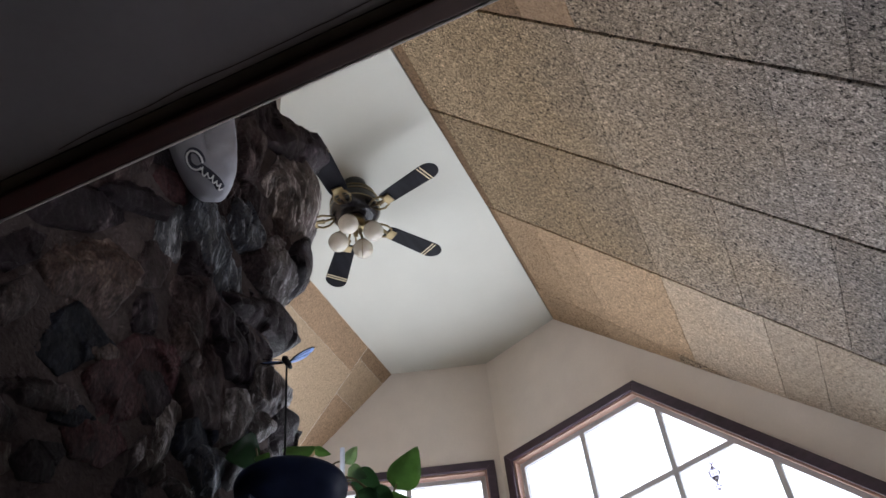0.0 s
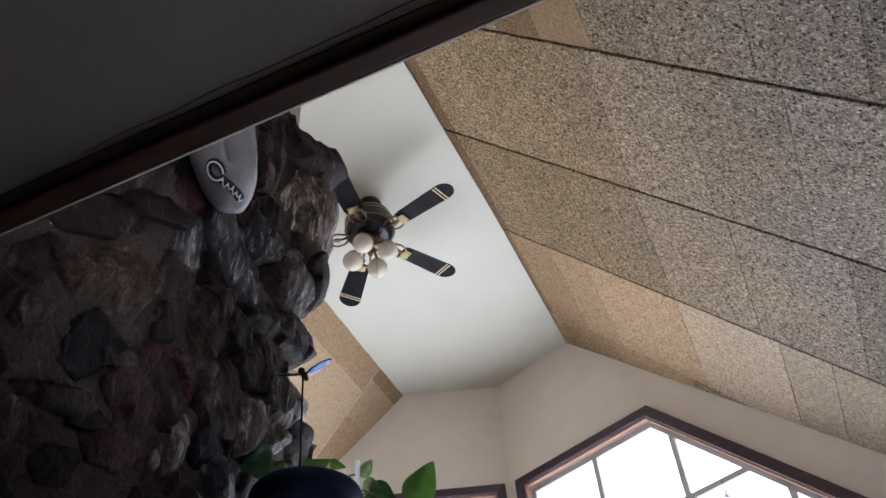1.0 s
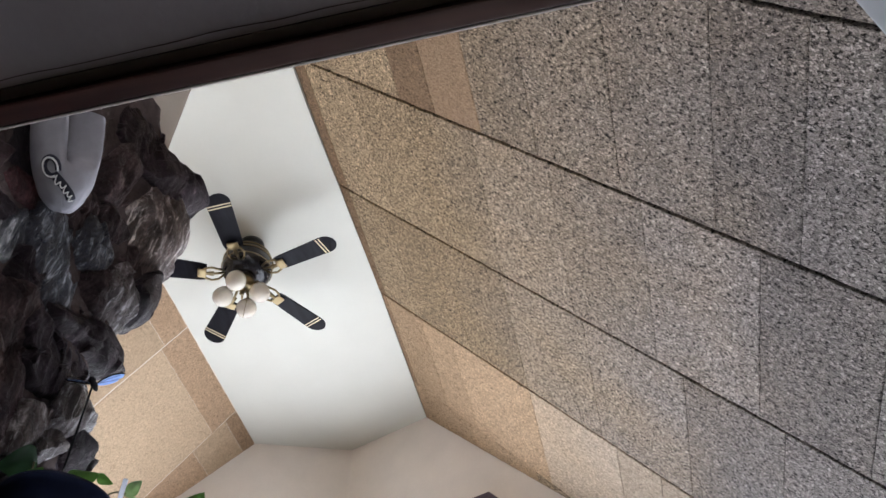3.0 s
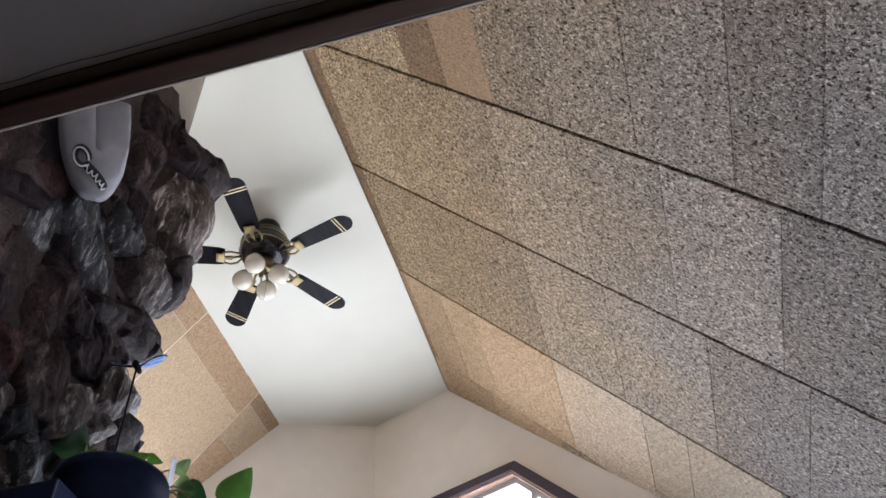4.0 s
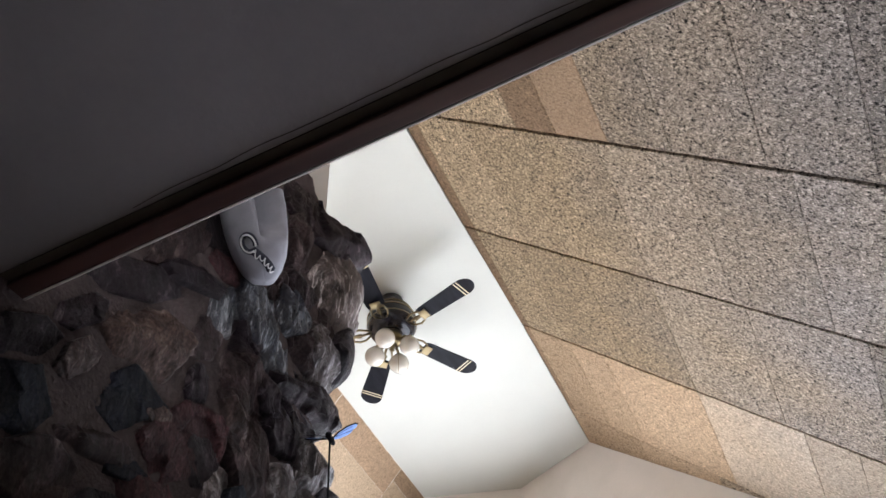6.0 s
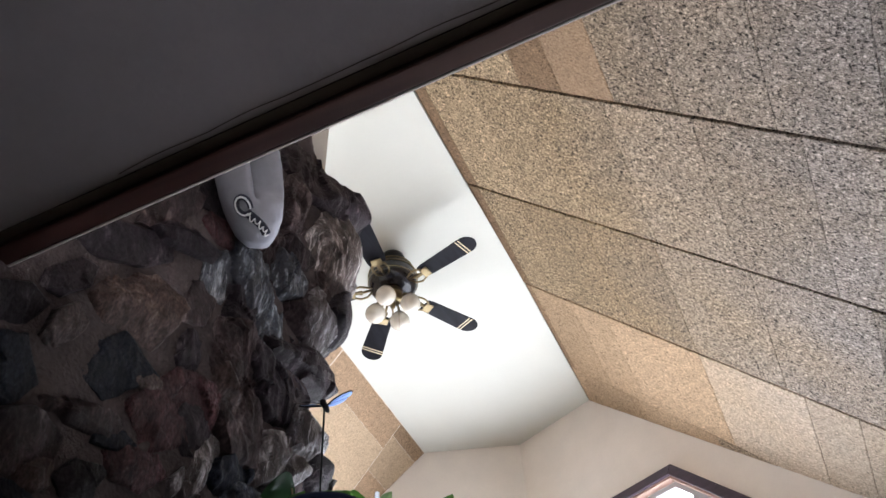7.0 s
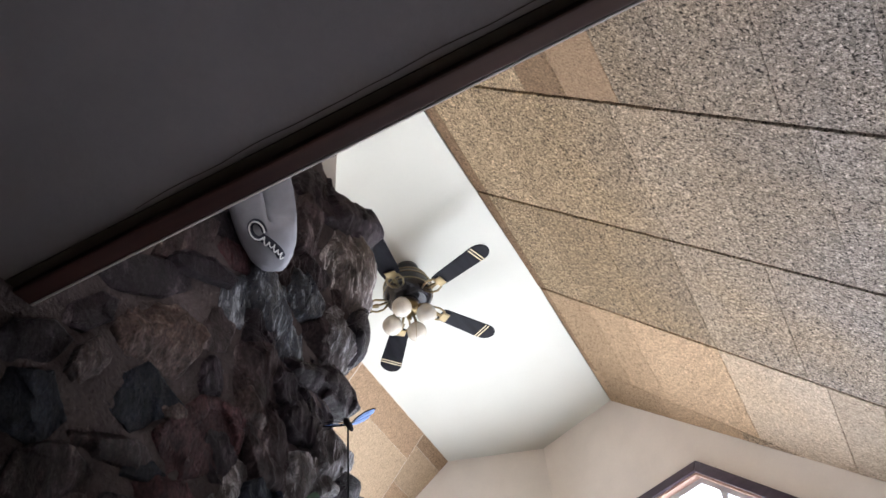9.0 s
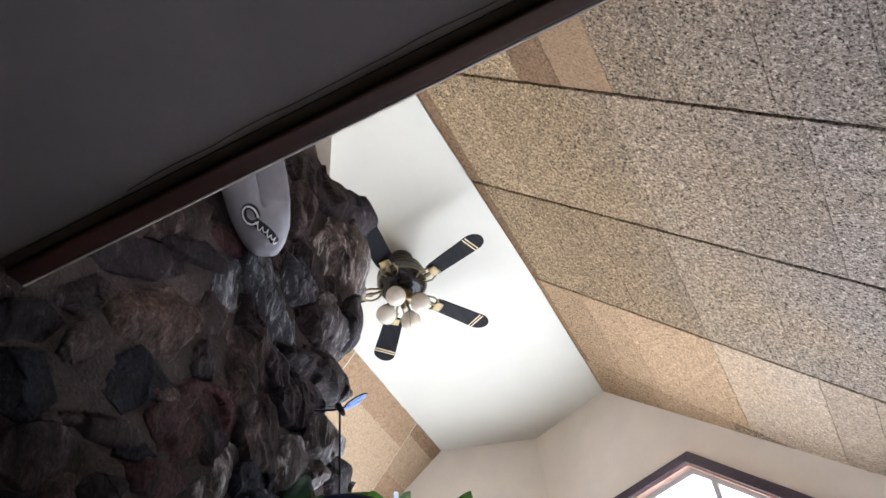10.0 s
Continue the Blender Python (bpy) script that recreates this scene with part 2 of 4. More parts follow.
M_LEAF = leaf_material("green_leaf", (0.065, 0.15, 0.05))
M_LEAF_DARK = leaf_material("deep_green_leaf", (0.022, 0.065, 0.035))
M_LEAF_PALE = leaf_material("pale_grey_green_leaf", (0.22, 0.34, 0.24))
M_STAKE = leaf_material("milky_white_plastic", (0.66, 0.68, 0.9))
M_STAKE.node_tree.nodes["Mix Shader"].inputs[0].default_value = 0.75
M_STAKE.node_tree.nodes["Translucent BSDF"].inputs[0].default_value = (0.92, 0.95, 1.0, 1)
M_STEM = plain("leaf_stem", (0.16, 0.13, 0.06), 0.6)
M_GLOBE, _t, _p = material("frosted_globe_glass")
_p.inputs["Base Color"].default_value = (0.86, 0.80, 0.70, 1)
_p.inputs["Roughness"].default_value = 0.18
_p.inputs["Subsurface Weight"].default_value = 0.35
_p.inputs["Subsurface Radius"].default_value = (0.03, 0.025, 0.02)
_n = node(_t, "ShaderNodeTexNoise", Scale=60.0, Detail=4.0)
_t.links.new(ramp(_t, _n.outputs[0], [(0.35, (0.44, 0.40, 0.33)), (0.65, (0.66, 0.62, 0.55))]), _p.inputs["Base Color"])
M_GLASS, _t, _p = material("window_glass")
_p.inputs["Transmission Weight"].default_value = 1.0
_p.inputs["Roughness"].default_value = 0.0
_p.inputs["IOR"].default_value = 1.05
M_CRYSTAL, _t, _p = material("cut_crystal")
_p.inputs["Transmission Weight"].default_value = 1.0
_p.inputs["Base Color"].default_value = (0.5, 0.47, 0.62, 1)
_p.inputs["Roughness"].default_value = 0.02
_p.inputs["IOR"].default_value = 1.6


# ---- mesh helpers ----
def mesh_of(bm, name, material=None, smooth=False):
    bmesh.ops.recalc_face_normals(bm, faces=bm.faces)
    me = bpy.data.meshes.new(name)
    bm.to_mesh(me)
    bm.free()
    if material:
        me.materials.append(material)
    if smooth:
        me.polygons.foreach_set("use_smooth", [True] * len(me.polygons))
    return me


def part(name, bm, material, parent, label="", smooth=False):
    ob = new(name, mesh_of(bm, name, material, smooth))
    ob.parent = parent
    return tagged(ob, label)


def thing(name, at, label, category, group="", kind=""):
    ob = new(name)
    ob.location = at
    ob.empty_display_size = 0.1
    return tagged(ob, label, category, group, kind)


def structure(name, bm, material, label, category):
    return tagged(new(name, mesh_of(bm, name, material)), label, category, "", "structure")


def box(bm, a, b, bevel=0.0):
    made = bmesh.ops.create_cube(bm, size=1)["verts"]
    for v in made:
        v.co = Vector([(p + q) / 2 + c * (q - p) for p, q, c in zip(a, b, v.co)])
    if bevel:
        edges = list({e for v in made for e in v.link_edges})
        bmesh.ops.bevel(bm, geom=edges, offset=bevel, segments=2, affect="EDGES", profile=0.6)
    return bm


def prism(bm, outline, shift):
    """A solid between an outline of 3D points and its copy moved by shift."""
    front = [bm.verts.new(p) for p in outline]
    back = [bm.verts.new(Vector(p) + Vector(shift)) for p in outline]
    bm.faces.new(front)
    bm.faces.new(list(reversed(back)))
    for i in range(len(front)):
        j = (i + 1) % len(front)
        bm.faces.new((front[i], front[j], back[j], back[i]))
    return bm


def lathe(bm, profile, at=(0, 0, 0), steps=32):
    """Turn (radius, z) pairs round the vertical."""
    rings = []
    for r, z in profile:
        if r < 1e-5:
            rings.append([bm.verts.new((at[0], at[1], at[2] + z))])
        else:
            rings.append([bm.verts.new((at[0] + r * math.cos(2 * math.pi * k / steps), at[1] + r * math.sin(2 * math.pi * k / steps), at[2] + z)) for k in range(steps)])
    for a, b in zip(rings, rings[1:]):
        for k in range(steps):
            q = (k + 1) % steps
            if len(a) == 1 and len(b) > 1:
                bm.faces.new((a[0], b[k], b[q]))
            elif len(b) == 1 and len(a) > 1:
                bm.faces.new((a[k], a[q], b[0]))
            elif len(a) > 1:
                bm.faces.new((a[k], a[q], b[q], b[k]))
    return bm


def tube(bm, points, radius, sides=8):
    """A round rod along points."""
    pts = [Vector(p) for p in points]
    rings = []
    for i, p in enumerate(pts):
        d = (pts[min(i + 1, len(pts) - 1)] - pts[max(i - 1, 0)]).normalized()
        u = d.cross(Vector((0.31, 0.22, 0.92))).normalized()
        w = d.cross(u)
        rings.append([bm.verts.new(p + radius * (math.cos(2 * math.pi * k / sides) * u + math.sin(2 * math.pi * k / sides) * w)) for k in range(sides)])
    for a, b in zip(rings, rings[1:]):
        for k in range(sides):
            q = (k + 1) % sides
            bm.faces.new((a[k], a[q], b[q], b[k]))
    bm.faces.new(rings[0])
    bm.faces.new(list(reversed(rings[-1])))
    return bm


def clip(poly, nx, ny, c):
    """The part of a convex outline where nx*x + ny*y <= c."""
    out = []
    for i, p in enumerate(poly):
        q = poly[(i + 1) % len(poly)]
        dp, dq = nx * p[0] + ny * p[1] - c, nx * q[0] + ny * q[1] - c
        if dp <= 0:
            out.append(p)
        if dp * dq < 0:
            f = dp / (dp - dq)
            out.append((p[0] + f * (q[0] - p[0]), p[1] + f * (q[1] - p[1])))
    return out


def roof_z(x):
    return RIDGE_Z - FALL * max(0.0, x - STRIP_R, STRIP_L - x)


def prow_y(x):
    return APEX.y - RUN * abs(x - APEX.x)


# ---- the shell ----
structure("floor", box(bmesh.new(), (-6.2, -4.2, -0.2), (3.2, 4.6, 0.0)), M_FLOOR, "oak plank floor of the living room", "floor")
structure("ground", box(bmesh.new(), (-600, -600, -0.6), (600, 600, -0.3)), M_GROUND, "pale gravel ground outside the house", "ground")

bm = bmesh.new()
prism(bm, [(STRIP_L, -0.2, RIDGE_Z), (STRIP_R - 0.025, -0.2, RIDGE_Z), (STRIP_R - 0.023, 1.7, RIDGE_Z), (STRIP_R, 2.9, RIDGE_Z), (STRIP_R, prow_y(STRIP_R) + 0.1, RIDGE_Z), (APEX.x, APEX.y + 0.1, RIDGE_Z), (STRIP_L, prow_y(STRIP_L) + 0.1, RIDGE_Z)], (0, 0, 0.1))
structure("ceiling", bm, M_WHITE, "flat white painted ceiling strip under the ridge", "ceiling")

# roof decks behind the boards, dark in the east joints, pale west to paint lit grooves
for name, side, edge, eave in (("roof_east", 1, STRIP_R, EAVE_R), ("roof_west", -1, STRIP_L, EAVE_L)):
    bm = bmesh.new()
    up = (0.036 if side > 0 else 0.003) * SLANT
    prism(bm, [(edge, -0.2, RIDGE_Z + up), (eave, -0.2, roof_z(eave) + up), (eave, prow_y(eave) + 0.15, roof_z(eave) + up), (edge, prow_y(edge) + 0.15, RIDGE_Z + up)], (0, 0, 0.12))
    structure(name, bm, M_DECK if side > 0 else M_LIT_JOINT, "steep roof deck lined with fibre boards", "roof")

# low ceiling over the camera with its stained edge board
structure("ceiling_low", box(bmesh.new(), (-1.5, -4.1, LOW_Z), (3.1, EDGE_Y - 0.050, LOW_Z + 0.22)), M_SOFFIT, "low flat plaster ceiling, its shade put into the grey", "ceiling")
bm = box(bmesh.new(), (-1.2, EDGE_Y - 0.033, LOW_Z - 0.012), (3.1, EDGE_Y, LOW_Z + 0.24), 0.004)
structure("trim", bm, M_TRIM, "dark red-brown stained board along the low ceiling's edge", "trim")
bm = box(bmesh.new(), (-1.2, EDGE_Y - 0.0495, LOW_Z - 0.002), (3.1, EDGE_Y - 0.0335, LOW_Z + 0.1))
structure("trim_joint", bm, M_DECK, "dark recessed joint behind the edge board", "trim")
# pale strip that paints the light caught by the edge board's corner
structure("trim_glint", box(bmesh.new(), (-1.2, EDGE_Y - 0.001, LOW_Z - 0.0125), (3.1, EDGE_Y + 0.003, LOW_Z + 0.2), 0.001), M_EDGE_GLINT, "thin pale strip painting the lit edge of the edge board", "trim")
bm = bmesh.new()
tube(bm, [(-0.9 + 0.03 * k, EDGE_Y - 0.056 - 0.006 * abs(noise.noise(Vector((k * 0.21, 0, 0)))) - 0.004 * math.sin(k * 0.11), LOW_Z - 0.0001) for k in range(34)], 0.0007, 6)
structure("crack", bm, M_DECK, "thin wavy crack in the plaster beside the edge board", "crack")
structure("wall_loft", box(bmesh.new(), (-6.0, -0.32, LOW_Z + 0.25), (3.1, -0.2, RIDGE_Z + 0.2)), M_WALL, "taupe wall above the low ceiling", "wall")
structure("wall_jamb", box(bmesh.new(), (0.325, -0.09, 0.0), (3.1, EDGE_Y - 0.004, LOW_Z - 0.014), 0.004), M_JAMB, "blue-grey painted wall end beside the opening", "wall")

# outer walls
structure("wall_east", box(bmesh.new(), (EAVE_R, -0.2, 0.0), (EAVE_R + 0.12, 2.7, roof_z(EAVE_R) + 0.1)), M_WALL, "low taupe side wall under the eave", "wall")
structure("wall_west", box(bmesh.new(), (EAVE_L - 0.12, -0.32, 0.0), (EAVE_L, 2.7, roof_z(EAVE_L) + 1.0)), M_WALL, "low taupe side wall under the eave", "wall")
# added unseen walls of the low room, dark so they bounce little light
structure("wall_south", box(bmesh.new(), (-2.4, -4.2, 0.0), (3.1, -4.08, LOW_Z)), M_UNSEEN_DARK, "unseen back wall closing the low room, dark to cut bounced light", "wall")
structure("wall_side_east", box(bmesh.new(), (3.0, -4.1, 0.0), (3.1, -0.1, LOW_Z)), M_UNSEEN_DARK, "unseen side wall closing the low room, dark to cut bounced light", "wall")
structure("wall_side_west", box(bmesh.new(), (-2.4, -4.1, 0.0), (-2.3, -1.2, LOW_Z)), M_UNSEEN_DARK, "unseen side wall closing the low room, dark to cut bounced light", "wall")
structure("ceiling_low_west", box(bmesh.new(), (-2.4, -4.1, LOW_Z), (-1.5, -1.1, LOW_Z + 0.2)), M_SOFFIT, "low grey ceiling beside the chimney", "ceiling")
structure("wall_west_near", box(bmesh.new(), (EAVE_L, -0.32, 0.0), (-2.25, -0.2, LOW_Z + 0.25)), M_WALL, "taupe wall beside the chimney", "wall")

# prow walls with a window that follows the roof
WIN_TOP, WIN_PEAK, WIN_IN, WIN_FALL = 4.466, 1.04, 0.098, 1.112
TRIM_W = 0.056


def win_z(u, grow=0.0):
    return WIN_TOP + grow - max(0.0, WIN_FALL * (u - WIN_PEAK - grow * 0.55))


def prow(side, label, WIN_END, WIN_SILL):
    """One prow wall; u runs along it from the corner."""
    length = math.hypot(1, RUN)
    along = Vector((side / length, -RUN / length, 0))
    out = Vector((side * RUN / length, 1 / length, 0))
    base = Vector((APEX.x, APEX.y, 0))

    def at(u, z, depth=0.0):
        return base + along * u + out * depth + Vector((0, 0, z))

    def top(u):
        return roof_z((base + along * u).x) + 0.03

    end = (EAVE_R - APEX.x) * length if side > 0 else (APEX.x - EAVE_L) * length
    edge = (STRIP_R - APEX.x if side > 0 else APEX.x - STRIP_L) * length
    bm = bmesh.new()
    thick = out * 0.14
    lo = WIN_IN
    prism(bm, [at(0, 0), at(lo, 0), at(lo, RIDGE_Z + 0.03), at(0, RIDGE_Z + 0.03)], thick)
    prism(bm, [at(lo, WIN_TOP), at(WIN_PEAK, WIN_TOP), at(WIN_PEAK, top(WIN_PEAK)), at(edge, top(edge)), at(lo, RIDGE_Z + 0.03)], thick)
    prism(bm, [at(WIN_PEAK, WIN_TOP), at(WIN_END, win_z(WIN_END)), at(WIN_END, top(WIN_END)), at(WIN_PEAK, top(WIN_PEAK))], thick)
    prism(bm, [at(WIN_END, 0), at(end, 0), at(end, top(end)), at(WIN_END, top(WIN_END))], thick)
    prism(bm, [at(lo, 0), at(WIN_END, 0), at(WIN_END, WIN_SILL), at(lo, WIN_SILL)], thick)
    structure("wall_prow_east" if side > 0 else "wall_prow_west", bm, M_WALL, label, "wall")

    win = thing("window_1" if side > 0 else "window_2", (0, 0, 0), "tall raked window with plum-stained frame and white bars", "window", "", "structure")
    w, g = TRIM_W, TRIM_W
    kw = WIN_FALL
    # casing boards on the room side
    k = 0.52 * w
    runs = [
        [at(lo - w, WIN_SILL - w), at(lo, WIN_SILL - w), at(lo, WIN_TOP), at(lo - w, WIN_TOP + w)],
        [at(lo - w, WIN_TOP + w), at(lo, WIN_TOP), at(WIN_PEAK, WIN_TOP), at(WIN_PEAK + k, WIN_TOP + w)],
        [at(WIN_PEAK + k, WIN_TOP + w), at(WIN_PEAK, WIN_TOP), at(WIN_END, win_z(WIN_END)), at(WIN_END + w, win_z(WIN_END) - kw * w + w * 1.52)],
        [at(WIN_END, WIN_SILL - w), at(WIN_END + w, WIN_SILL - w), at(WIN_END + w, win_z(WIN_END) - kw * w + w * 1.52), at(WIN_END, win_z(WIN_END))],
        [at(lo, WIN_SILL - w), at(WIN_END, WIN_SILL - w), at(WIN_END, WIN_SILL), at(lo, WIN_SILL)],
    ]
    for run in runs:
        bm = prism(bmesh.new(), [p + out * 0.003 for p in run], out * -0.024)
        bmesh.ops.bevel(bm, geom=[e for e in bm.edges], offset=0.003, segments=1, affect="EDGES")
        part("window_frame", bm, M_FRAME, win, "plum-brown stained casing board")
    # reveals
    d = out * 0.05
    t = 0.012
    for run in (
        [at(lo, WIN_SILL), at(lo + t, WIN_SILL), at(lo + t, WIN_TOP - t), at(lo, WIN_TOP)],
        [at(lo, WIN_TOP), at(lo + t, WIN_TOP - t), at(WIN_PEAK - t / 2, WIN_TOP - t), at(WIN_PEAK, WIN_TOP)],
        [at(WIN_PEAK, WIN_TOP), at(WIN_PEAK - t / 2, WIN_TOP - t), at(WIN_END, win_z(WIN_END) - t * 1.5), at(WIN_END, win_z(WIN_END))],
    ):
        part("reveal", prism(bmesh.new(), [p + out * 0.002 for p in run], d), M_REVEAL, win, "reddish wooden reveal")
    # sash and bars
    s = 0.03
    q = out * 0.03
    z0 = 0.054
    for run in (
        [at(lo + t, WIN_SILL, z0), at(lo + t + s, WIN_SILL, z0), at(lo + t + s, WIN_TOP - t - s, z0), at(lo + t, WIN_TOP - t, z0)],
        [at(lo + t, WIN_TOP - t, z0), at(lo + t + s, WIN_TOP - t - s, z0), at(WIN_PEAK - s * 0.5, WIN_TOP - t - s, z0), at(WIN_PEAK, WIN_TOP - t, z0)],
        [at(WIN_PEAK, WIN_TOP - t, z0), at(WIN_PEAK - s * 0.5, WIN_TOP - t - s, z0), at(WIN_END, win_z(WIN_END) - t - s * 1.5, z0), at(WIN_END, win_z(WIN_END) - t, z0)],
    ):
        part("sash", prism(bmesh.new(), run, q), M_SASH, win, "white painted sash")
    bar = 0.016
    us = [u for u in (0.605, 1.131, 1.671, 2.211, 2.751) if u < WIN_END]
    zs = [z for z in (3.915, 3.265, 2.615, 1.965, 1.315) if z > WIN_SILL]
    for u in us:
        part("bar", prism(bmesh.new(), [at(u - bar, WIN_SILL, z0), at(u + bar, WIN_SILL, z0), at(u + bar, win_z(u + bar) - t, z0), at(u - bar, win_z(u - bar) - t, z0)], q * 0.8), M_SASH, win)
    for z in zs:
        far = min(WIN_END, WIN_PEAK + (WIN_TOP - z) / WIN_FALL - 0.02)
        part("bar", prism(bmesh.new(), [at(lo + t, z - bar, z0 + 0.003), at(far, z - bar, z0 + 0.003), at(far, z + bar, z0 + 0.003), at(lo + t, z + bar, z0 + 0.003)], q * 0.6), M_SASH, win)
    pane = part("pane", prism(bmesh.new(), [at(lo, WIN_SILL, z0 + 0.024), at(WIN_END, WIN_SILL, z0 + 0.024), at(WIN_END, win_z(WIN_END), z0 + 0.024), at(WIN_PEAK, WIN_TOP, z0 + 0.024), at(lo, WIN_TOP, z0 + 0.024)], out * 0.004), M_GLASS, win, "clear glass")
    pane.visible_shadow = False
    # daylight of the bright overcast sky in the opening
    lamp = bpy.data.lights.new("window_daylight", "AREA")
    wide, high = WIN_END - WIN_IN - 0.02, WIN_TOP - WIN_SILL - 0.02
    lamp.shape, lamp.size, lamp.size_y = "RECTANGLE", wide, high
    lamp.energy, lamp.color = DAYLIGHT * wide * high, (0.875, 0.92, 1.03)
    ob = new("window_daylight", lamp)
    mid = at((WIN_IN + WIN_END) / 2, (WIN_TOP + WIN_SILL) / 2, 0.10)
    ob.matrix_world = look(mid, mid - out)
    return at


DAYLIGHT = 19.0
east_at = prow(1, "taupe painted prow wall under the roof slope", 2.75, 0.5)
prow(-1, "taupe painted prow wall under the roof slope", 1.75, 1.7)

# ---- stone chimney ----
CORNER = 0.06
SILHOUETTE = [(1.0, 0.82), (2.30, 0.80), (2.50, 0.815), (2.545, 0.856), (2.590, 0.876), (2.628, 0.828), (2.66, 0.80), (2.72, 0.815), (2.82, 0.845), (2.90, 0.842), (2.95, 0.838),
              (3.01, 0.874), (3.055, 0.898), (3.15, 0.895), (3.24, 0.924), (3.41, 0.936), (3.50, 0.925), (3.545, 0.945), (3.70, 0.95)]
chimney = thing("chimney", (-1.65, -0.2, 0.0), "chimney breast of rough dark field stones in mortar", "chimney", "", "structure")
HOME = Vector((-1.65, -0.2, 0.0))


def end_y(z):
    """The ragged far edge of the stone face."""
    for (z0, y0), (z1, y1) in zip(SILHOUETTE, SILHOUETTE[1:]):
        if z <= z1:
            f = max(0.0, (z - z0) / (z1 - z0))
            return y0 + (y1 - y0) * f * f * (3 - 2 * f)
    return SILHOUETTE[-1][1]


def top_z(y):
    """The stones end in a ledge, higher towards the low ceiling."""
    f = min(1.0, max(0.0, (y - 0.665) / 0.05))
    return 3.66 - 0.125 * f + 0.10 * max(0.0, y - 0.72)


def face(s, z, lift):
    """A place on the stone face: s runs along the wall and round its far corner."""
    start = end_y(z) - 0.022 - CORNER
    a = max(0.0, s - start) / CORNER
    y = min(s, start)
    x = -1.12 + 0.10 * (y - 0.6)
    turn = min(a, math.pi / 2)
    nx, ny = math.cos(turn), math.sin(turn) - 0.1 * (turn == 0)
    back = CORNER * max(0.0, a - math.pi / 2)
    return Vector((x - CORNER * (1 - math.cos(turn)) - back + nx * lift, y + CORNER * math.sin(turn) + ny * lift, z)) - HOME


def crag(s, z, seed, planes=1.0):
    """Broken relief: small tilted fracture planes, upright ridges and grit."""
    p = Vector((seed * 2.7, s * 13, z * 8))
    spot = noise.voronoi(p)[1][0]
    tilt = noise.noise_vector(spot * 3.7)
    off = p - spot
    lean = Vector((seed * 0.3, s * 20 + z * 5, z * 4.5))
    ridge = (0.35 - abs(noise.noise(lean))) * 0.016 + (0.35 - abs(noise.noise(lean * 2.3))) * 0.008
    grit = 0.0035 * noise.noise(p * 4.0) + 0.0022 * noise.noise(p * 9.0)
    calm = 1.0 - 0.62 * min(1.0, max(0.0, (0.58 - s) / 0.16))
    return calm * planes * (0.030 * (tilt.y * off.y + tilt.z * off.z) + 0.010 * tilt.x) + calm * ridge + (0.4 + 0.6 * calm) * grit


part("core", prism(bmesh.new(), [(-0.55, -1.0, 0.0), (0.36, -1.0, 0.0), (0.46, 0.94, 0.0), (-0.55, 0.94, 0.0)], (0, 0, 3.5)), M_MORTAR, chimney, "recessed brown mortar")
bm = bmesh.new()
rows = []
for i in range(150):
    s = -1.18 + 0.016 * i
    row = []
    for j in range(176):
        z = 0.96 + 0.016 * j
        high = top_z(min(s, end_y(3.5)))
        over = max(0.0, z - high)
        z = min(z, high)
        lift = (0.032 if s < 0.5 else 0.029) + 0.008 * noise.noise(Vector((3.0, s * 7, z * 7))) + 0.7 * crag(s, z, 0, 0.5)
        row.append(bm.verts.new(face(s, z, lift - 1.3 * over)))
    rows.append(row)
for i in range(149):
    for j in range(175):
        bm.faces.new((rows[i][j], rows[i + 1][j], rows[i + 1][j + 1], rows[i][j + 1]))
part("mortar", bm, M_MORTAR, chimney, "rough brown mortar smeared between the stones", True)
part("chase", box(bmesh.new(), (-0.60, -1.0, 3.5), (0.55, 0.972, RIDGE_Z + 0.05), 0.004), M_CHASE, chimney, "taupe painted chase above the stones, its shade put into the colour")

LAID = []


